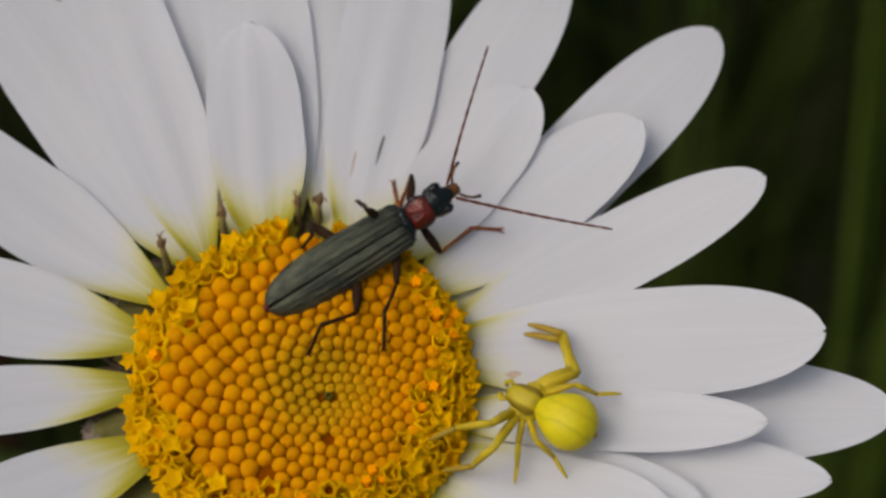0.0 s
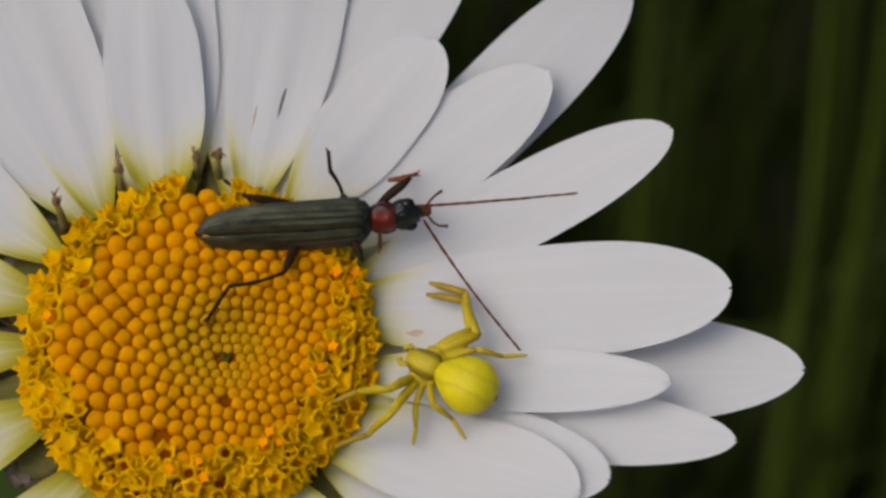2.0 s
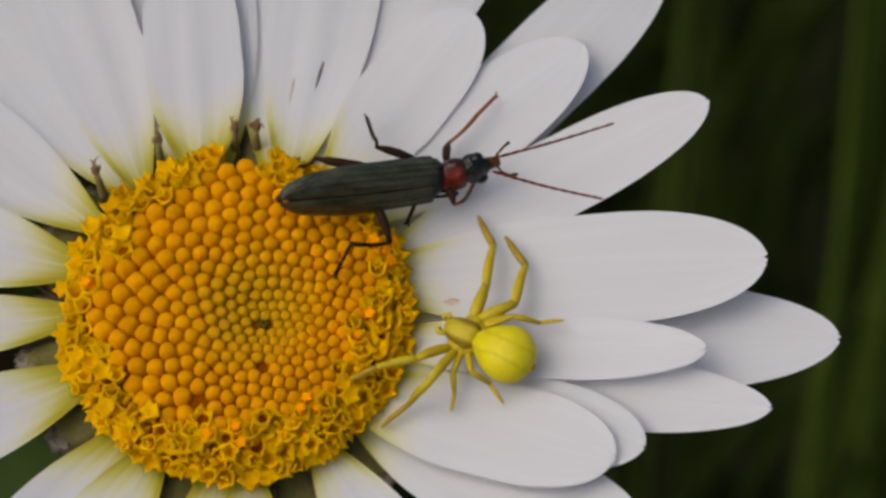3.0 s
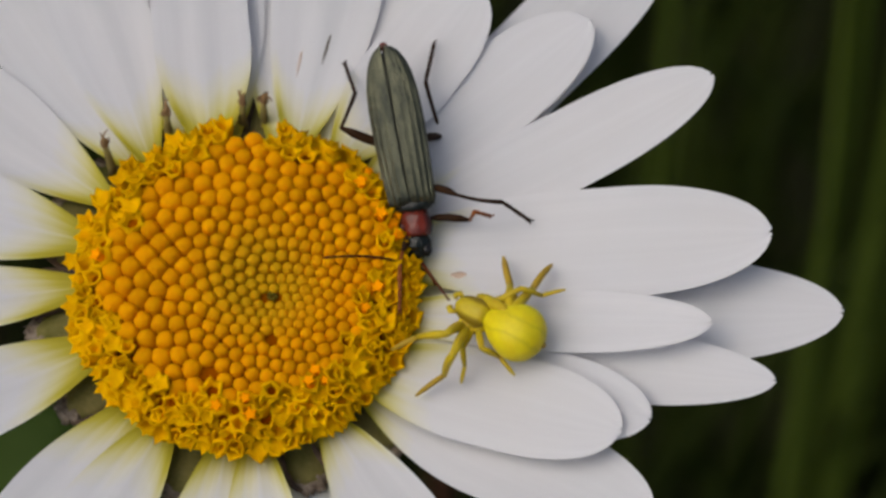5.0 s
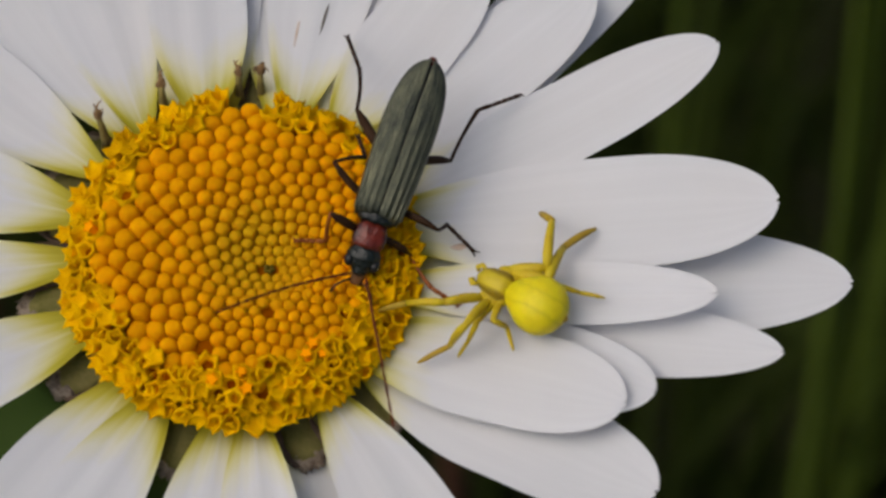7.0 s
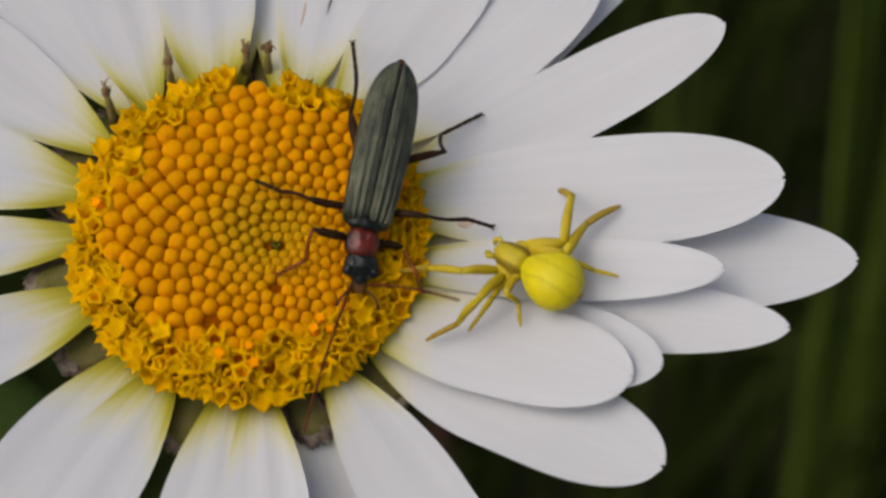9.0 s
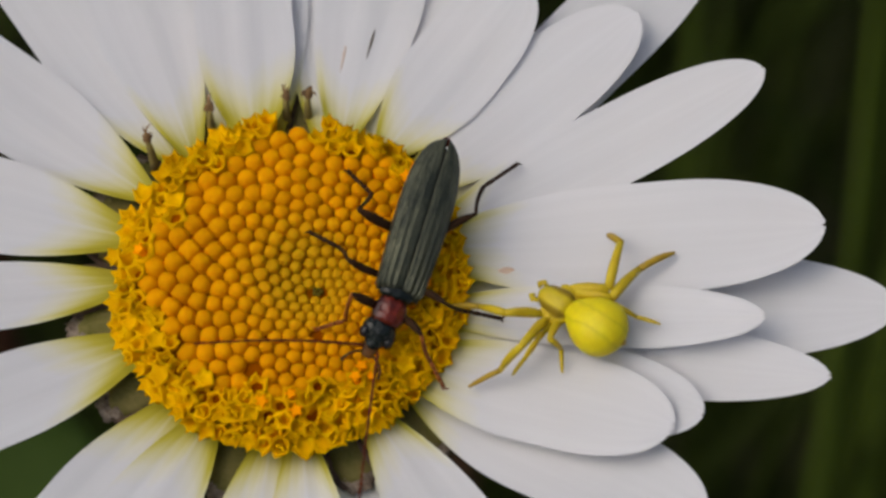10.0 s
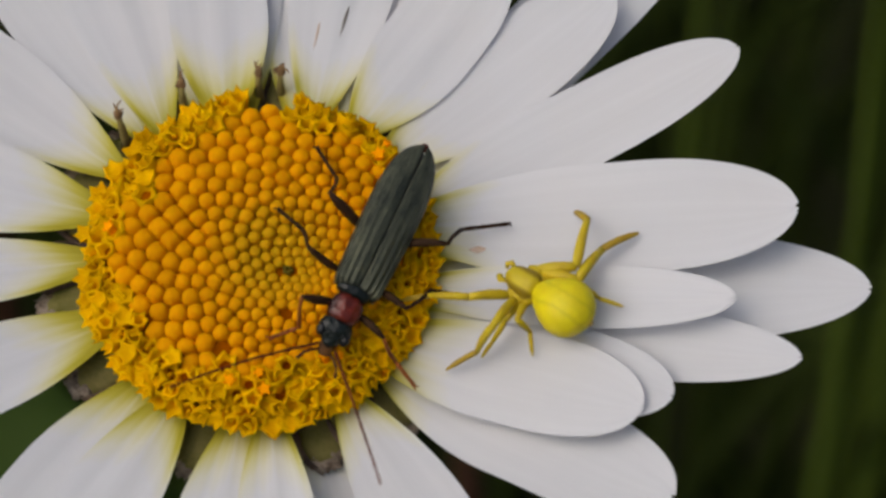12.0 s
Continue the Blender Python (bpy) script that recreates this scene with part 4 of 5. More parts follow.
KNEE_RM = [(0, 3.85, 3.39, 2.6), (0.5, 4.26, 3.4, 2.44), (1, 5.09, 3.05, 2.22), (1.5, 6.43, 3.56, 2.59), (2, 6.57, 3.29, 2.52), (2.5, 8.11, 5.35, 1.65), (3, 8.69, 5.45, 1.31), (3.2, 8.79, 5.27, 1.17), (4.8, 5.73, 1.3, 2.31), (5, 6.2, 4.6, 1), (5.5, 4.2, 2.68, 4.28), (6, 4.22, 2.65, 4.11), (6.5, 4.22, 2.96, 3.6), (6.7, 4.22, 2.96, 3.6), (8.5, 2.8, 0.96, 4.79), (9, 2.31, 0.31, 4.46), (9.5, 2.62, -0.29, 4.62), (10, 2.47, -0.41, 4.69), (10.5, 2.25, -0.51, 4.32), (11, 2.01, -0.54, 4.32), (11.5, 1.88, -0.76, 4.41), (12, 2.12, -0.76, 4.57)]
KNEE_RH = [(0, 2.18, 2.74, 2.7), (0.5, 2.67, 2.98, 4.29), (1, 2.56, 2.58, 2.75), (1.5, 3.12, 2.87, 2.76), (2, 3.32, 2.44, 2.79), (2.5, 2.98, 2.55, 2.79), (3, 6.15, 2.96, 2.34), (3.2, 5.52, 3.64, 0.94), (4.8, 3.38, 4.43, 0.88), (5, 4.14, 6.44, 2.77), (5.5, 4.18, 6.31, 2.57), (6, 4.17, 6.25, 2.76), (6.5, 4.58, 6.22, 2.65), (6.7, 4.52, 6.16, 2.96), (8.5, 3.97, 5.43, 3.27), (9, 3.9, 5.19, 3.12), (9.5, 2.98, 1.75, 5.13), (10, 2.95, 1.57, 5.02), (10.5, 2.85, 1.45, 4.9), (11, 2.82, 1.41, 4.68), (11.5, 2.86, 1.27, 4.84), (12, 3.03, 1.31, 4.83)]
ANKLE_LF = [(0, 3.95, 8.39, 1.07), (0.5, 6.56, 9.15, 1.54), (1, 6.5, 9.12, 1.53), (1.5, 6.7, 7.84, 1.76), (2, 7.73, 7.3, 1.49), (2.5, 7.84, 6.78, 2.25), (3, 10.21, 9.11, 1.97), (3.2, 9.96, 8.88, 1.86), (4.8, 10.94, 1.22, 2.79), (5, 9.41, 2.71, 2.81), (5.5, 8.41, -1.66, 2.72), (6, 8.47, -1.75, 2.8), (6.5, 8.14, -1.51, 2.31), (6.7, 7.78, -1.38, 2.0), (8.5, 6.46, -1.71, 1.95), (9, 6.69, -2.19, 2.84), (9.5, 6.52, -2.37, 2.36), (10, 5.61, -3.76, 2.24), (10.5, 5.37, -4.29, 2.15), (11, 5.54, -4.84, 2.94), (11.5, 5.41, -4.36, 1.91), (12, 5.46, -4.52, 1.83)]
ANKLE_LM = [(0, 2.33, 7.81, 2.48), (0.5, 2.68, 7.13, 2.53), (1, 3.15, 6.95, 2.19), (1.5, 5.39, 7.59, 2.86), (2, 5.36, 7.06, 2.5), (2.5, 5.94, 6.95, 2.5), (3, 5.46, 7.56, 2.4), (3.2, 5.66, 7.16, 1.81), (4.8, 6.85, 6.65, 1.4), (5, 10.53, 3.28, 2.59), (5.5, 10.36, 3.35, 1.85), (6, 10.37, 3.37, 1.74), (6.5, 8.47, 1.38, 1.61), (6.7, 8.44, 1.33, 1.62), (8.5, 8.2, 1.06, 1.66), (9, 8.86, 0.28, 2.35), (9.5, 8.46, 0.22, 1.61), (10, 7.2, -1.71, 2.39), (10.5, 6.68, -1.54, 2.46), (11, 7.12, -2.19, 3.14), (11.5, 6.68, -1.73, 2.48), (12, 6.87, -1.71, 2.46)]
ANKLE_LH = [(0, 0.32, 5.85, 3.61), (0.5, 0.71, 5.62, 4.09), (1, 2.06, 5.94, 3.0), (1.5, 2.05, 6.22, 2.71), (2, 1.82, 6.36, 1.78), (2.5, 2.14, 6.19, 2.4), (3, 2.4, 6.5, 1.65), (3.2, 4.27, 8.43, 1.46), (4.8, 6.73, 7.74, 1.51), (5, 7.42, 9.07, 1.63), (5.5, 8.68, 7.4, 1.85), (6, 9.57, 6.58, 1.78), (6.5, 9.67, 6.32, 1.82), (6.7, 9.62, 6.27, 1.76), (8.5, 9.55, 5.33, 2.19), (9, 7.73, 4.53, 1.24), (9.5, 7.76, 4.31, 1.23), (10, 7.83, 4.19, 1.53), (10.5, 7.87, 4.02, 1.44), (11, 8.08, 1.5, 1.51), (11.5, 8.16, 1.42, 1.49), (12, 8.08, 1.3, 1.49)]
ANKLE_RF = [(0, 6.93, 7.19, 1.17), (0.5, 6.24, 5.52, 1.67), (1, 6.76, 5.27, 1.75), (1.5, 6.98, 3.86, 2.37), (2, 7.29, 4.91, 1.98), (2.5, 8.01, 4.89, 1.9), (3, 9.3, 5.06, 1.51), (3.2, 9.06, 4.53, 2.67), (4.8, 5.77, -0.88, 2.75), (5, 6.32, -0.18, 2.53), (5.5, 3.69, 0.53, 2.51), (6, 3.54, 0.35, 2.54), (6.5, 3.6, 0.16, 2.54), (6.7, 3.67, 0.17, 2.54), (8.5, 2.32, 0.2, 2.25), (9, 2.31, -1.62, 2.62), (9.5, 2.56, -1.74, 2.75), (10, 2.21, -2.37, 3.01), (10.5, 2.01, -2.65, 2.94), (11, 1.85, -3.38, 2.86), (11.5, 1.6, -3.46, 2.94), (12, 1.66, -3.53, 3.04)]
ANKLE_RM = [(0, 3.22, 1.94, 3.83), (0.5, 3.55, 2.05, 3.7), (1, 4.37, 1.88, 3.63), (1.5, 6.31, 4.52, 0.84), (2, 6.45, 4.17, 0.73), (2.5, 6.43, 4.4, 2.18), (3, 7.07, 4.81, 2.3), (3.2, 7.32, 5.05, 2.51), (4.8, 4.99, 2.24, 3.91), (5, 6.5, 5.9, 1.2), (5.5, 4.47, 4.28, 2.99), (6, 4.53, 4.27, 2.87), (6.5, 5.17, 3.92, 2.5), (6.7, 5.17, 3.92, 2.5), (8.5, 2.89, 2.53, 3.35), (9, 1.31, 1.18, 3.05), (9.5, 1.95, 0.99, 3.13), (10, 1.89, 0.85, 3.1), (10.5, 1.61, 0.89, 2.93), (11, 1.47, 0.8, 2.93), (11.5, 1.35, 0.68, 3.02), (12, 1.67, 0.66, 3.13)]
ANKLE_RH = [(0, 0.93, 1.68, 4.19), (0.5, 1.07, 2.28, 2.59), (1, 1.33, 1.61, 4.3), (1.5, 1.22, 1.79, 3.67), (2, 1.2, 1.79, 3.58), (2.5, 1.41, 1.52, 4.02), (3, 4.69, 1.99, 4.1), (3.2, 5.41, 3.25, 3.41), (4.8, 4.83, 4.28, 2.92), (5, 4.4, 8.78, 1.7), (5.5, 4.59, 8.7, 1.49), (6, 4.65, 8.66, 1.58), (6.5, 4.71, 8.7, 1.56), (6.7, 4.76, 8.68, 1.77), (8.5, 4.4, 8.06, 1.92), (9, 4.3, 7.9, 1.86), (9.5, 3.4, 3.66, 3.29), (10, 3.29, 3.31, 3.0), (10.5, 2.97, 3.15, 2.88), (11, 3.0, 3.09, 2.64), (11.5, 3.02, 3.05, 2.84), (12, 3.01, 3.1, 2.83)]
FEELER_L = [(0, 0.75, 0.59, -0.3), (0.5, 0.44, 0.15, 0.88), (1, 0.56, 0.46, 0.69), (1.5, 0.90, 0.11, 0.41), (2, 0.876, 0.246, 0.416), (2.5, 0.41, 0.83, 0.38), (3, 0.43, 0.58, 0.69), (3.2, 0.93, 0.36, 0.06), (4.8, 0.34, 0.62, 0.7), (5, 0.297, 0.327, 0.897), (5.5, 0.95, 0.08, 0.31), (6, 0.91, -0.01, 0.42), (6.5, 0.96, 0.04, 0.27), (6.7, 0.8, 0.41, 0.43), (8.5, 0.717, 0.593, 0.367), (9, 0.15, 0.37, 0.92), (9.5, 0.87, 0.16, 0.47), (10, 0.93, 0.07, 0.35), (10.5, 0.582, 0.316, 0.750), (11, 0.43, 0.04, 0.90), (11.5, 0.73, 0.24, 0.64), (12, 0.71, 0.46, 0.53)]
FEELER_R = [(0, 0.64, -0.64, 0.43), (0.5, 0.45, -0.49, 0.75), (1, 0.54, -0.46, 0.71), (1.5, 0.42, -0.49, 0.77), (2, 0.495, -0.573, 0.653), (2.5, 0.66, -0.23, 0.72), (3, 0.28, 0.31, 0.91), (3.2, 0.57, -0.2, 0.8), (4.8, -0.24, -0.45, 0.86), (5, -0.067, -0.244, 0.967), (5.5, 0.25, -0.86, 0.45), (6, 0.11, -0.93, 0.35), (6.5, 0.07, -0.99, 0.07), (6.7, 0.53, -0.63, 0.57), (8.5, 0.612, -0.636, 0.470), (9, 0.95, -0.12, 0.29), (9.5, 0.74, -0.64, 0.23), (10, 0.36, -0.93, -0.02), (10.5, 0.888, -0.360, 0.287), (11, 0.477, -0.863, 0.167), (11.5, 0.52, -0.85, 0.05), (12, 0.71, -0.68, 0.20)]
beetle = thing("beetle", FLOWER @ mm(*BEETLE_PATH[0][1:]), "slender olive-black beetle with a red collar, walking over the daisy", "beetle")
KEYED.append((beetle, [(t, FLOWER @ mm(*p)) for t, *p in sorted(BEETLE_PATH + BEETLE_BETWEEN)]))


def elytron(side):
    """One wing case: long, nearly parallel-sided, drawn to a rounded end, with four low ribs that fade towards it."""
    grid = []
    for i in range(33):
        u = i / 32
        s = 1 - (1 - u) ** 1.2
        w = 1.14 * (0.86 + 0.14 * math.sin(math.pi * min(1, s / 0.55) / 2)) * (max(0.0, 1 - max(0, (s - 0.46) / 0.54) ** 3.1)) ** 0.52
        w *= 1 - 0.16 * max(0, 1 - s / 0.04) ** 2
        w = max(w, 0.06)
        row = []
        for j in range(37):
            v = j / 36
            a = v * 1.45
            y = 0.026 + 0.03 * s ** 6 + w * math.sin(a) / math.sin(1.45)
            h = 0.66 * (0.80 + 0.2 * math.sin(math.pi * min(1, s / 0.3) / 2)) * (1 - 0.45 * s ** 2.2)
            z = 0.10 + h * (math.cos(a) ** 0.9 if math.cos(a) > 0 else 0) - 0.10 * s
            z -= 0.25 * max(0, 1 - s / 0.05) ** 2
            rib = sum(math.exp(-((v - c) / 0.045) ** 2) for c in (0.20, 0.40, 0.60, 0.80)) * max(0.10, 1 - 1.05 * s ** 0.55) * 0.10
            rib -= 0.03 * math.exp(-(v / 0.05) ** 2)
            z += rib
            row.append((-6.95 * s, side * (y + rib * 0.4 * math.sin(a)), z))
        grid.append(row)
    bm = bmesh.new()
    shell(bm, grid, 0.10)
    part("elytron", bm, ELYTRON, beetle, "dull olive-grey ribbed wing case")


elytron(1)
elytron(-1)
bm = bmesh.new()
blob(bm, (-3.35, 0, -0.12), (3.50, 0.98, 0.52), 18, 16, profile=lambda u: max(0.03, min(1, (u / 0.35) ** 0.6, ((1 - u) / 0.06) ** 0.5)))
part("abdomen", bm, ABDOMEN, beetle, "dark grey abdomen under the wing cases")
bm = bmesh.new()
blob(bm, (-6.90, 0, 0.10), (0.20, 0.20, 0.10), 8, 12)
part("abdomen_tip", bm, RED_SHELL, beetle, "brown tip of the abdomen")
bm = bmesh.new()
blob(bm, (-0.05, 0, 0.06), (0.35, 0.82, 0.52), 8, 16)
part("mesothorax", bm, BLUE_BLACK, beetle, "blue-black shoulder ring")
bm = bmesh.new()
blob(bm, (0.61, 0, 0.08), (0.66, 0.73, 0.57), 24, 28,
     profile=lambda u: (0.72 + 0.28 * math.sin(math.pi * min(1, max(0, (u - 0.12) / 0.95)) ** 1.1)) * min(1, (u + 0.05) * 10, (1.05 - u) * 10) ** 0.5)
for v in bm.verts:
    if v.co.z > 0.15:
        dent = 0.13 * math.exp(-(v.co.y / 0.10) ** 2 - ((v.co.x - 0.45) / 0.35) ** 2)
        dent += 0.15 * math.exp(-((abs(v.co.y) - 0.36) / 0.15) ** 2 - ((v.co.x - 0.72) / 0.20) ** 2)
        dent += 0.12 * math.exp(-((v.co.x - 0.16) / 0.09) ** 2)
        v.co.z += 0.06 * math.exp(-((abs(v.co.y) - 0.20) / 0.12) ** 2 - ((v.co.x - 0.55) / 0.3) ** 2) - dent
pronotum = part("pronotum", bm, RED_SHELL, beetle, "glossy dark red dimpled collar")
bm = bmesh.new()
blob(bm, (1.74, 0, 0.05), (0.66, 0.72, 0.48), 16, 18,
     profile=lambda u: (0.70 + 0.30 * math.sin(math.pi * min(1, u / 0.72))) * min(1, (u + 0.03) * 9, ((1.03 - u) * 2.6)) ** 0.6)
for v in bm.verts:
    if v.co.z > 0.15:
        v.co.z -= 0.05 * math.exp(-((v.co.x - 1.85) / 0.10) ** 2)
head = part("head", bm, BLUE_BLACK, beetle, "blue-black head")
for s in (-1, 1):
    bm = bmesh.new()
    blob(bm, (1.80, s * 0.53, 0.10), (0.30, 0.22, 0.28), 10, 12)
    part("eye", bm, EYE, head, "black bulging eye")
bm = bmesh.new()
blob(bm, (2.44, 0, -0.04), (0.30, 0.34, 0.20), 10, 14, profile=lambda u: 1.0 - 0.35 * u if 0.05 < u < 0.95 else 0.4)
part("muzzle", bm, MOUTH, head, "brown muzzle")
for s in (-1, 1):
    bm = bmesh.new()
    tube(bm, [(2.55, s * 0.22, -0.02), (2.72, s * 0.50, 0.10), (2.98, s * 0.74, 0.10), (3.30, s * 0.86, 0.0)], [0.05, 0.055, 0.055, 0.075], 6)
    part("palp", bm, MOUTH, head, "thin brown palp")
TURN = {t: pose(0, 0, 0, 0, p, a) for t, a, p in HEAD_TURN}
KEYED.append((pronotum, [(t, mm(0, 0, 0, 0, p * 0.7, a * 0.6)) for t, a, p in HEAD_TURN]))
KEYED.append((head, [(t, mm(0, 0, 0, 0, p, a)) for t, a, p in HEAD_TURN]))
for s, rows in ((1, FEELER_L), (-1, FEELER_R)):
    bm = bmesh.new()
    n = 33
    tube(bm, [(6.9 * u, s * 0.08 * math.sin(math.pi * u), 0.15 * math.sin(math.pi * u)) for u in (k / n for k in range(n + 1))],
         [(0.074 - 0.024 * k / n) * (0.66 if k % 3 == 0 else 1.0) for k in range(n + 1)], 6)
    feeler = part("antenna", bm, FEELER, beetle, "long thin reddish-brown antenna")
    bases, aims = [], []
    for t, *d in rows:
        bases.append(TURN[t] @ Vector((2.35, s * 0.33, 0.12)))
        aims.append(Vector(d).normalized())
    KEYED.append((feeler, chain_rows([r[0] for r in rows], (aims,), bases, (6.9,))[0]))
for name, hip, knees, ankles, feet, lengths in (
        ("front", (0.55, 0.42, -0.35), KNEE_LF, ANKLE_LF, FOOT_LF, (1.75, 1.75, 1.25)),
        ("middle", (-0.75, 0.62, -0.45), KNEE_LM, ANKLE_LM, FOOT_LM, (2.0, 2.0, 1.6)),
        ("hind", (-2.75, 0.62, -0.45), KNEE_LH, ANKLE_LH, FOOT_LH, (2.35, 2.5, 1.9)),
        ("front", (0.55, -0.42, -0.35), KNEE_RF, ANKLE_RF, FOOT_RF, (1.75, 1.75, 1.25)),
        ("middle", (-0.75, -0.62, -0.45), KNEE_RM, ANKLE_RM, FOOT_RM, (2.0, 2.0, 1.6)),
        ("hind", (-2.75, -0.62, -0.45), KNEE_RH, ANKLE_RH, FOOT_RH, (2.35, 2.5, 1.9))):
    thigh = 0.20 if name == "hind" else 0.18
    femur = part("femur", limb_bm(lengths[0], [0.09, thigh, thigh * 1.1, thigh, 0.09], flat=0.85), LEG_BLACK, beetle, "black thigh of the %s leg" % name)
    shin = LEG_BROWN if name == "front" else LEG_BLACK
    tibia = part("tibia", limb_bm(lengths[1], [0.075, 0.075, 0.08, 0.09, 0.10]), shin, beetle, "thin shin of the %s leg" % name)
    tarsus = part("tarsus", tarsus_bm(lengths[2], 0.092), shin, beetle, "jointed foot of the %s leg" % name)
    for ob, rows in zip((femur, tibia, tarsus), jointed_rows(BEETLE_PATH, hip, knees, ankles, feet, lengths)):
        KEYED.append((ob, rows))

# ---- the spider ----
SPIDER_PATH = [
    (0, 9.74, -1.42, 2.73, -9.6, 7.2, 148.7),
    (1.5, 9.76, -1.53, 2.70, -9.8, 8.6, 149.8),
    (2, 9.71, -1.58, 2.66, -9.8, 9.3, 149.7),
    (2.5, 9.76, -1.64, 2.67, -9.7, 9.1, 148.3),
    (3.2, 9.80, -1.67, 2.67, -9.8, 9.8, 149.5),
    (4.8, 10.15, -1.94, 2.70, -9.7, 10.4, 148.1),
    (5, 9.93, -1.88, 2.66, -9.8, 10.5, 148.9),
    (5.5, 10.83, -1.95, 2.79, -9.9, 12.8, 148.9),
    (6.5, 10.76, -1.98, 2.78, -9.8, 12.7, 147.5),
    (8.5, 10.93, -1.97, 2.83, -9.4, 11.4, 144.4),
    (9.5, 11.25, -1.94, 2.91, -9.3, 10.8, 143.7),
    (10.5, 11.22, -1.77, 2.93, -9.0, 9.9, 142.1),
    (12, 11.12, -1.87, 2.88, -9.2, 10.6, 143.0),
]
ANKLE_R1 = [(0, 11.33, 1.95, 1.97), (1.5, 11.18, 1.96, 1.95), (2, 11.28, 1.9, 1.95), (2.5, 11.3, 2.28, 1.89), (3.2, 10.89, 2.87, 1.88), (4.8, 10.95, 0.23, 1.98), (5, 10.79, 0.24, 1.96), (5.5, 12.38, 0.9, 3.11), (6.5, 12.45, 0.9, 3.13), (8.5, 12.74, 0.92, 3.18), (9.5, 13.23, 0.85, 3.28), (10.5, 13.41, 0.98, 3.31), (12, 13.15, 1.04, 3.25)]
ANKLE_R2 = [(0, 11.13, 1.74, 1.96), (1.5, 10.99, 1.76, 1.95), (2, 11.13, 1.62, 1.96), (2.5, 12, 1.73, 2.05), (3.2, 11.79, 1.83, 2.01), (4.8, 12.46, 0.29, 2.2), (5, 12.18, 0.05, 2.21), (5.5, 13.24, 0.38, 2.33), (6.5, 13.43, 0.35, 2.38), (8.5, 13.5, 0.27, 2.39), (9.5, 14.55, 0.2, 2.62), (10.5, 14.44, 0.28, 2.59), (12, 14.2, 0.26, 2.54)]
ANKLE_L2 = [(0, 7.13, -3.68, 1.80), (1.5, 7.23, -3.67, 1.81), (2, 7.07, -3.90, 1.81), (2.5, 6.81, -4.17, 1.82), (3.2, 7.28, -3.92, 1.83), (4.8, 8.00, -4.15, 1.93), (5, 8.02, -4.18, 1.93), (5.5, 8.19, -4.14, 1.95), (6.5, 8.18, -4.14, 1.95), (8.5, 8.12, -4.19, 1.95), (9.5, 8.15, -4.24, 1.95), (10.5, 8.31, -4.17, 1.97), (12, 8.44, -4.33, 2.00)]
TIP_R1 = [(0, 9.41, 2.76, 1.34), (1.5, 9.26, 2.77, 1.32), (2, 9.36, 2.71, 1.32), (2.5, 10.29, 4.15, 1.23), (3.2, 9.62, 4.83, 1.14), (4.8, 11.42, 1.34, 1.67), (5, 10.63, 1.23, 1.54), (5.5, 11.95, 1.8, 1.73), (6.5, 12.02, 1.8, 1.75), (8.5, 12.31, 1.82, 1.8), (9.5, 12.8, 1.75, 1.9), (10.5, 12.98, 1.88, 1.93), (12, 12.72, 1.94, 1.87)]
TIP_R2 = [(0, 9.24, 2.35, 1.27), (1.5, 9.1, 2.37, 1.26), (2, 9.24, 2.23, 1.27), (2.5, 11.53, 2.86, 1.65), (3.2, 10.88, 3.34, 1.62), (4.8, 11.83, 0.57, 1.76), (5, 12.63, 0.75, 1.88), (5.5, 14.08, 0.95, 2.17), (6.5, 14.31, 0.96, 2.22), (8.5, 14.35, 0.88, 2.22), (9.5, 15.6, 0.76, 2.51), (10.5, 15.52, 0.84, 2.5), (12, 15.25, 0.8, 2.43)]
TIP_R4 = [(0, 13.16, -0.81, 2.58), (1.5, 13.35, -0.82, 2.62), (2, 13.29, -0.91, 2.58), (2.5, 13.37, -0.82, 2.62), (3.2, 13.33, -0.8, 2.62), (4.8, 13.24, -0.79, 2.6), (5, 13.13, -0.62, 2.62), (5.5, 14.76, -1.89, 2.85), (6.5, 14.92, -2.38, 2.92), (8.5, 14.84, -2.47, 2.9), (9.5, 14.87, -2.49, 2.91), (10.5, 14.85, -2.42, 2.9), (12, 14.54, -2.52, 2.82)]
TIP_L1 = [(0, 5.22, -2.78, 2.46), (1.5, 5.24, -2.78, 2.43), (2, 5.32, -2.76, 2.19), (2.5, 5.6, -2.98, 2.09), (3.2, 4.54, -3.34, 2.45), (4.8, 5.76, -3.06, 2.04), (5, 5.98, -3.07, 2.12), (5.5, 5.91, -2.92, 2.06), (6.5, 5.52, -2.58, 2.07), (8.5, 5.63, -2.65, 2.5), (9.5, 6.63, -1.27, 2.04), (10.5, 6.35, -1.3, 1.73), (12, 5.66, -2.06, 2.2)]
TIP_L2 = [(0, 5.59, -3.78, 1.36), (1.5, 5.59, -3.76, 1.35), (2, 5.47, -4.47, 1.77), (2.5, 5.35, -4.97, 0.57), (3.2, 6.09, -4.88, 1.59), (4.8, 6.96, -4.76, 1.58), (5, 6.98, -4.87, 1.6), (5.5, 7.19, -4.65, 1.6), (6.5, 7.12, -4.62, 1.6), (8.5, 7.08, -4.66, 1.59), (9.5, 7.09, -4.69, 1.59), (10.5, 7.26, -4.66, 1.61), (12, 7.49, -4.81, 1.65)]
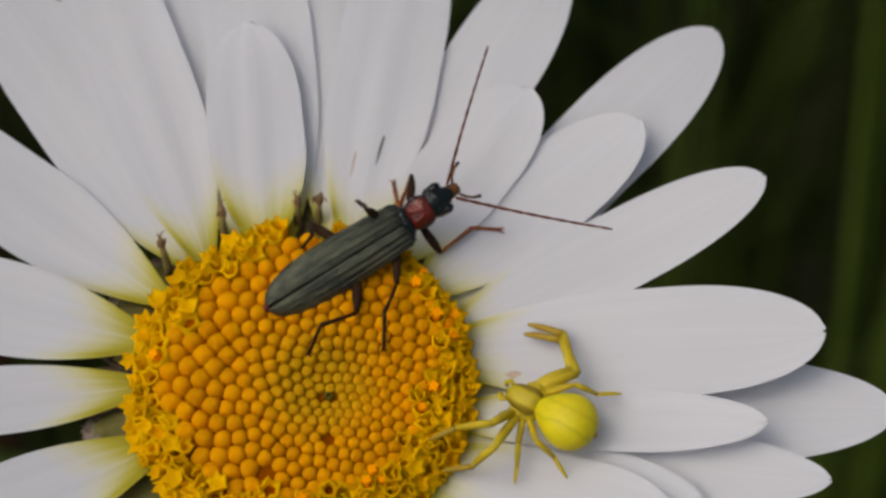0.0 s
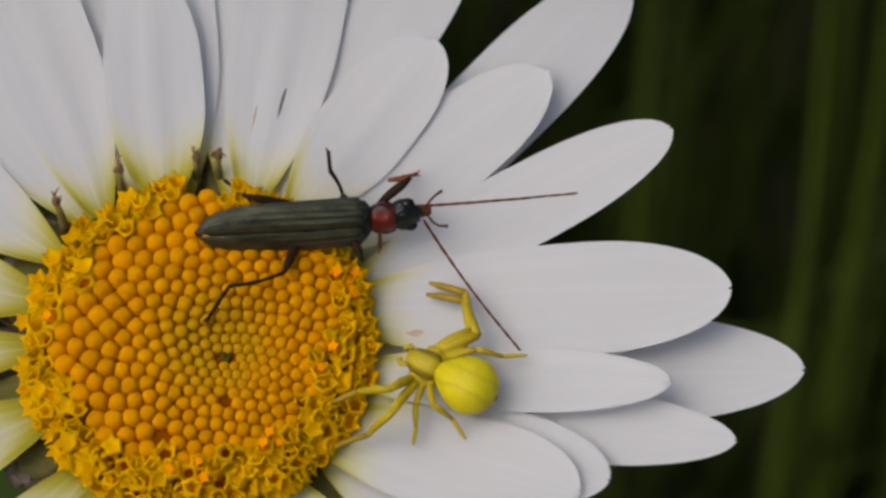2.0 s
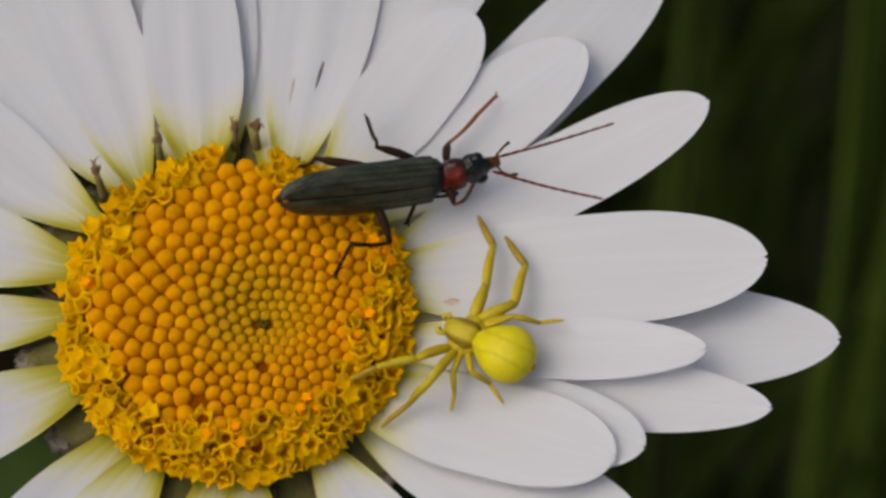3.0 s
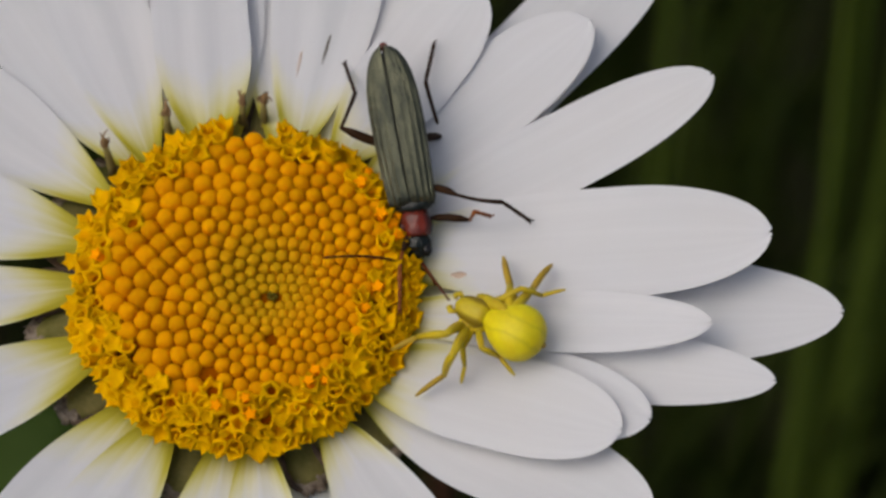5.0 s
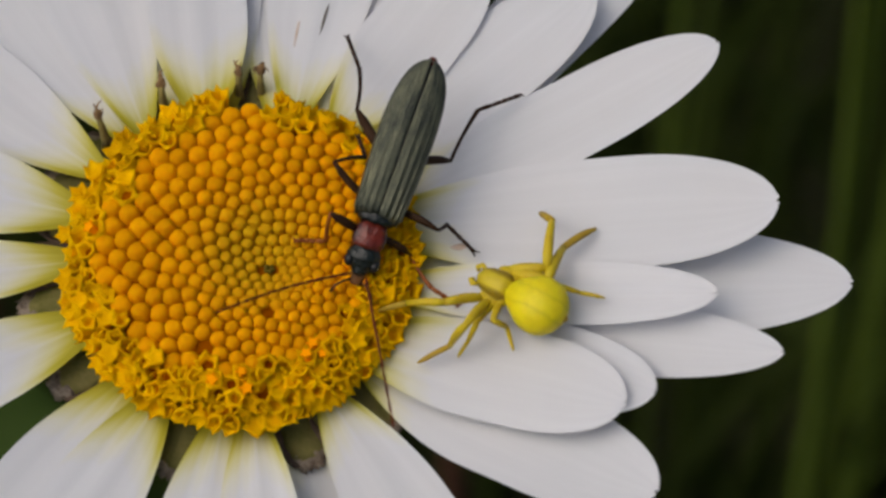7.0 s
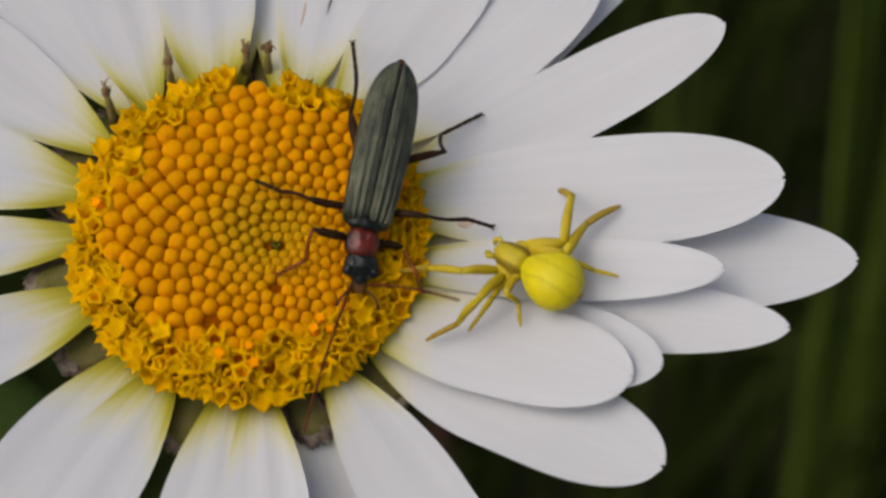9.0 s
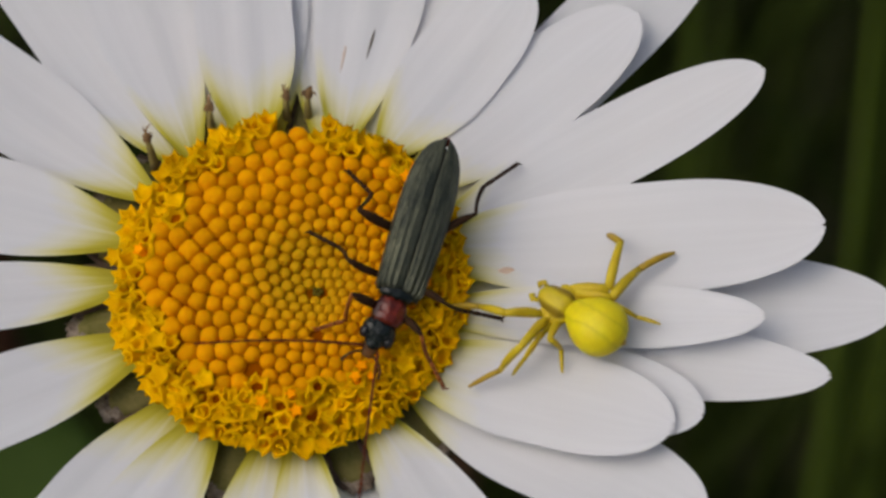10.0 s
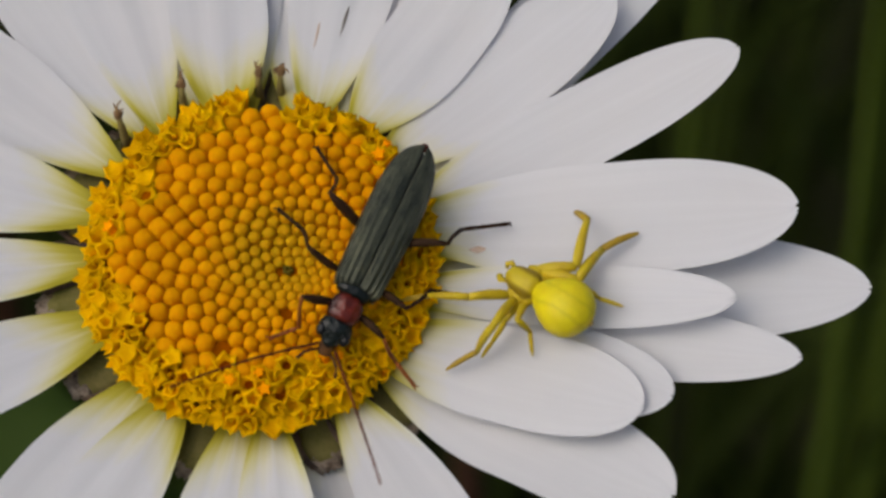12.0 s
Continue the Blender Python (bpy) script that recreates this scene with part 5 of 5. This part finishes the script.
TIP_L3 = [(0, 8.72, -4.43, 1.76), (1.5, 8.7, -4.39, 1.75), (2, 8.64, -4.42, 1.74), (2.5, 8.75, -4.48, 1.77), (3.2, 8.74, -4.4, 1.75), (4.8, 8.81, -4.44, 1.77), (5, 8.83, -4.41, 1.77), (5.5, 8.82, -4.44, 1.77), (6.5, 8.72, -4.42, 1.76), (8.5, 8.69, -4.44, 1.75), (9.5, 8.74, -4.48, 1.77), (10.5, 8.81, -4.44, 1.77), (12, 8.8, -4.49, 1.78)]
TIP_L4 = [(0, 10.86, -4.33, 2.21), (1.5, 10.83, -4.3, 2.2), (2, 10.76, -4.33, 2.17), (2.5, 10.84, -4.33, 2.19), (3.2, 10.84, -4.2, 2.2), (4.8, 10.99, -4.24, 2.24), (5, 11.01, -4.21, 2.25), (5.5, 11.02, -4.28, 2.25), (6.5, 10.93, -4.29, 2.23), (8.5, 10.87, -4.32, 2.21), (9.5, 10.88, -4.3, 2.21), (10.5, 10.95, -4.28, 2.23), (12, 10.93, -4.4, 2.22)]
spider = thing("crab_spider", FLOWER @ mm(*SPIDER_PATH[0][1:]), "bright yellow crab spider lurking on the white petals", "spider")
KEYED.append((spider, [(t, FLOWER @ mm(*p)) for t, *p in SPIDER_PATH]))
bm = bmesh.new()
blob(bm, (-1.24, 0, 0.12), (1.42, 1.20, 0.98), 40, 26,
     profile=lambda u: max(0.05, math.sin(math.pi * min(1, u ** 0.76)) ** 0.66))
for v in bm.verts:
    v.co.z -= 0.035 * math.exp(-(v.co.y / 0.10) ** 2) * (v.co.z > 0.5)
abdomen = part("abdomen", bm, ABDOMEN_YELLOW, spider, "swollen lemon-yellow abdomen")
bm = bmesh.new()
blob(bm, (-2.62, 0, 0.04), (0.14, 0.16, 0.14), 6, 10)
part("spinneret", bm, SPIDER_BAND, abdomen, "small brown spinneret")
bm = bmesh.new()
blob(bm, (0.70, 0, 0.06), (0.80, 0.72, 0.56), 22, 20,
     profile=lambda u: max(0.05, 1 - abs(2 * u - 1) ** 3.2) ** 0.5 * (1.0 - 0.34 * u))
carapace = part("cephalothorax", bm, SPIDER_BODY, spider, "amber-yellow head and thorax")
for x, y, z, r in ((1.40, 0.12, 0.22, 0.03), (1.40, 0.30, 0.18, 0.035), (1.22, 0.10, 0.36, 0.026), (1.20, 0.36, 0.30, 0.03)):
    for s in (-1, 1):
        bm = bmesh.new()
        blob(bm, (x, s * y, z), (r, r, r), 5, 8)
        part("eye", bm, EYE, carapace, "tiny dark eye")
for s in (-1, 1):
    bm = bmesh.new()
    tube(bm, [(1.25, s * 0.25, -0.05), (1.60, s * 0.42, 0.02), (1.75, s * 0.30, -0.10), (1.72, s * 0.2, -0.25)], [0.10, 0.12, 0.12, 0.09], 7)
    part("palp", bm, SPIDER_LEG, carapace, "short yellow palp")
TIP_R3 = [(t, *((mm(*p) @ Vector((-0.75e-3, -0.95e-3, -0.95e-3))) / MM)) for t, *p in SPIDER_PATH]
LONG, GRASP, FORE, SHORT, HIND = (2.30, 1.95, 1.45), (1.72, 2.10, 1.68), (1.85, 1.65, 1.25), (1.05, 0.95, 0.75), (1.40, 1.25, 1.0)
for s, hip, tips, lengths, pole, ankles in (
        (1, (0.86, 0.70, -0.10), TIP_L1, FORE, (-0.3, 0.3, 0.9), None),
        (1, (0.62, 0.74, -0.10), TIP_L2, LONG, (-0.3, 0.3, 0.9), ANKLE_L2),
        (1, (0.38, 0.72, -0.12), TIP_L3, SHORT, (0.0, 0.3, 0.9), None),
        (1, (0.14, 0.62, -0.12), TIP_L4, HIND, (0.0, 0.3, 0.9), None),
        (-1, (0.62, -0.66, -0.10), TIP_R1, GRASP, (-0.90, -0.30, 0.10), ANKLE_R1),
        (-1, (0.44, -0.70, -0.10), TIP_R2, GRASP, (-0.90, -0.30, 0.10), ANKLE_R2),
        (-1, (0.26, -0.68, -0.12), TIP_R3, SHORT, (0.0, -0.3, 0.9), None),
        (-1, (0.10, -0.60, -0.12), TIP_R4, HIND, (0.0, -0.3, 0.9), None)):
    big = lengths in (LONG, GRASP, FORE)
    k = 1.12 if lengths is GRASP else 0.90 if big else 0.66
    bm = bmesh.new()
    tube(bm, [(hip[0] * 0.8 + 0.05, s * 0.28, -0.16), (hip[0] * 0.95, s * 0.55, -0.10), (hip[0], hip[1] + s * 0.06, hip[2]), (hip[0], hip[1] + s * 0.16, hip[2] - 0.02)],
         [0.24, 0.31 if big else 0.24, 0.28 * k, 0.14 * k], 9)
    part("coxa", bm, SPIDER_LEG, spider)
    femur = part("femur", limb_bm(lengths[0], [0.16 * k, 0.23 * k, 0.24 * k, 0.21 * k, 0.17 * k]), SPIDER_LEG, spider)
    tibia = part("tibia", limb_bm(lengths[1], [0.17 * k, 0.20 * k, 0.19 * k, 0.16 * k, 0.13 * k]), SPIDER_LEG, spider)
    foot = part("tarsus", limb_bm(lengths[2], [0.135 * k, 0.14 * k, 0.135 * k, 0.12 * k, 0.06 * k]), SPIDER_TIP if big else SPIDER_LEG, spider)
    for ob, rows in zip((femur, tibia, foot), leg_rows(SPIDER_PATH, hip, tips, lengths, pole, ankles=ankles, rise=0.15)):
        KEYED.append((ob, rows))

# ---- meadow behind the flower ----
def stalk(x, y, tall, lean_x, lean_y, r, mat, label, name="grass_stalk"):
    bm = bmesh.new()
    n = 10
    tube(bm, [(lean_x * (k / n) ** 1.4, lean_y * (k / n) ** 1.4, tall * k / n - 0.01) for k in range(n + 1)], [r * (1 - 0.45 * k / n) for k in range(n + 1)], 8)
    ob = new(name, mesh_of(name, bm, mat, scale=1.0))
    ob.location = (x, y, 0)
    tagged(ob, label, "grass", "tall stalks behind the daisy")
    for h, side in ((0.35, 1), (0.62, -1)):
        bm = bmesh.new()
        grid = []
        for i in range(8):
            u = i / 7
            w = 0.0028 * (1 - u ** 2)
            grid.append([(lean_x * h ** 1.4 + side * 0.005 * u, lean_y * h ** 1.4 + v * (w + 0.0003), tall * (h + 0.36 * u - 0.06 * u * u) + abs(v) * w * 0.4)
                         for v in (-1, 0, 1)])
        shell(bm, grid, 0.0003)
        part("leaf_blade", bm, mat, ob, scale=1.0)


stalk(0.0660, 0.16, 0.36, 0.001, 0.00, 0.0021, STALK, "tall green grass stalk leaning in the meadow")
stalk(0.0595, 0.16, 0.34, 0.001, 0.00, 0.0016, STALK, "tall green grass stalk leaning in the meadow")
stalk(0.0420, 0.21, 0.36, 0.002, 0.00, 0.0010, STALK, "tall green grass stalk leaning in the meadow")
stalk(-0.085, 0.20, 0.30, -0.02, 0.02, 0.0030, STALK, "tall green grass stalk leaning in the meadow")
stalk(-0.050, 0.12, 0.26, -0.03, 0.02, 0.0034, STALK, "tall green grass stalk leaning in the meadow")
stalk(-0.056, 0.125, 0.30, 0.014, 0.006, 0.0026, RED_STALK, "reddish-brown dry stalk in the meadow", "dry_stalk")
stalk(0.020, 0.105, 0.25, -0.012, 0.012, 0.0024, RED_STALK, "reddish-brown dry stalk in the meadow", "dry_stalk")

# a broad-leaved herb close under the flower
herb = thing("meadow_herb", pose(-0.020, 0.064, 0), "green broad-leaved meadow herb under the daisy", "plant")
bm = bmesh.new()
tube(bm, [(0.004 * math.sin(k), 0.004 * math.cos(2 * k), 0.285 * k / 6 - 0.003) for k in range(7)], [0.002 - 0.00015 * k for k in range(7)], 8)
part("stem", bm, STALK, herb, scale=1.0)
for turn, long, wide, rise, high in ((160, 0.052, 0.026, 0.006, 0.278), (20, 0.030, 0.020, -0.006, 0.272), (215, 0.045, 0.022, 0.002, 0.262), (95, 0.050, 0.022, -0.004, 0.240),
                                     (285, 0.040, 0.020, -0.006, 0.225), (55, 0.046, 0.022, -0.006, 0.205)):
    a = radians(turn)
    grid = []
    for i in range(13):
        u = i / 12
        w = wide / 2 * max(0.04, math.sin(math.pi * u ** 0.8)) ** 0.8
        grid.append([(long * u * math.cos(a) - v * w * math.sin(a), long * u * math.sin(a) + v * w * math.cos(a),
                      high + rise * u - 0.012 * u * u + 0.004 * abs(v) + 0.0008 * math.sin(16 * u + 3 * v)) for v in (-1, -0.6, -0.2, 0, 0.2, 0.6, 1)])
    bm = bmesh.new()
    shell(bm, grid, 0.0004)
    part("leaf", bm, HERB_LEAF, herb, scale=1.0)

rnd = random.Random(11)
verts, faces = [], []
for k in range(26000):
    spread = 0.75 * math.sqrt(-2 * math.log(1 - rnd.random())) if k < 11000 else 0.4 + rnd.random() ** 0.8 * 4.8
    a = rnd.uniform(0, 2 * math.pi)
    x, y = spread * math.cos(a) * 0.9, 0.35 + spread * math.sin(a)
    tall = rnd.uniform(0.14, 0.32)
    if y < 0.10 and abs(x) < 0.25:
        tall = min(tall, 0.16)
    w = rnd.uniform(0.0014, 0.0036)
    turn = rnd.uniform(0, math.pi)
    cx, sx = math.cos(turn) * w, math.sin(turn) * w
    bx, by = rnd.gauss(0.02, 0.06), rnd.gauss(0, 0.06)
    first = len(verts)
    for i in range(6):
        u = i / 5
        px, py, pz = x + bx * u ** 1.8, y + by * u ** 1.8, tall * (u - 0.12 * u ** 4) - 0.012
        q = 1 - u ** 2.2 * 0.95
        verts += [(px - cx * q, py - sx * q, pz), (px - sx * 0.3 * q, py + cx * 0.3 * q, pz - 0.0003), (px + cx * q, py + sx * q, pz)]
    for i in range(5):
        p = first + 3 * i
        faces += [(p, p + 1, p + 4, p + 3), (p + 1, p + 2, p + 5, p + 4)]
me = bpy.data.meshes.new("meadow_grass")
me.from_pydata(verts, [], faces)
me.materials.append(GRASS)
tagged(new("meadow_grass", me), "dense dark green meadow grass below the flower", "grass", kind="stuff")


# ---- what moves ----
def motions():
    for ob, rows in KEYED:
        walk(ob, rows)


motions()
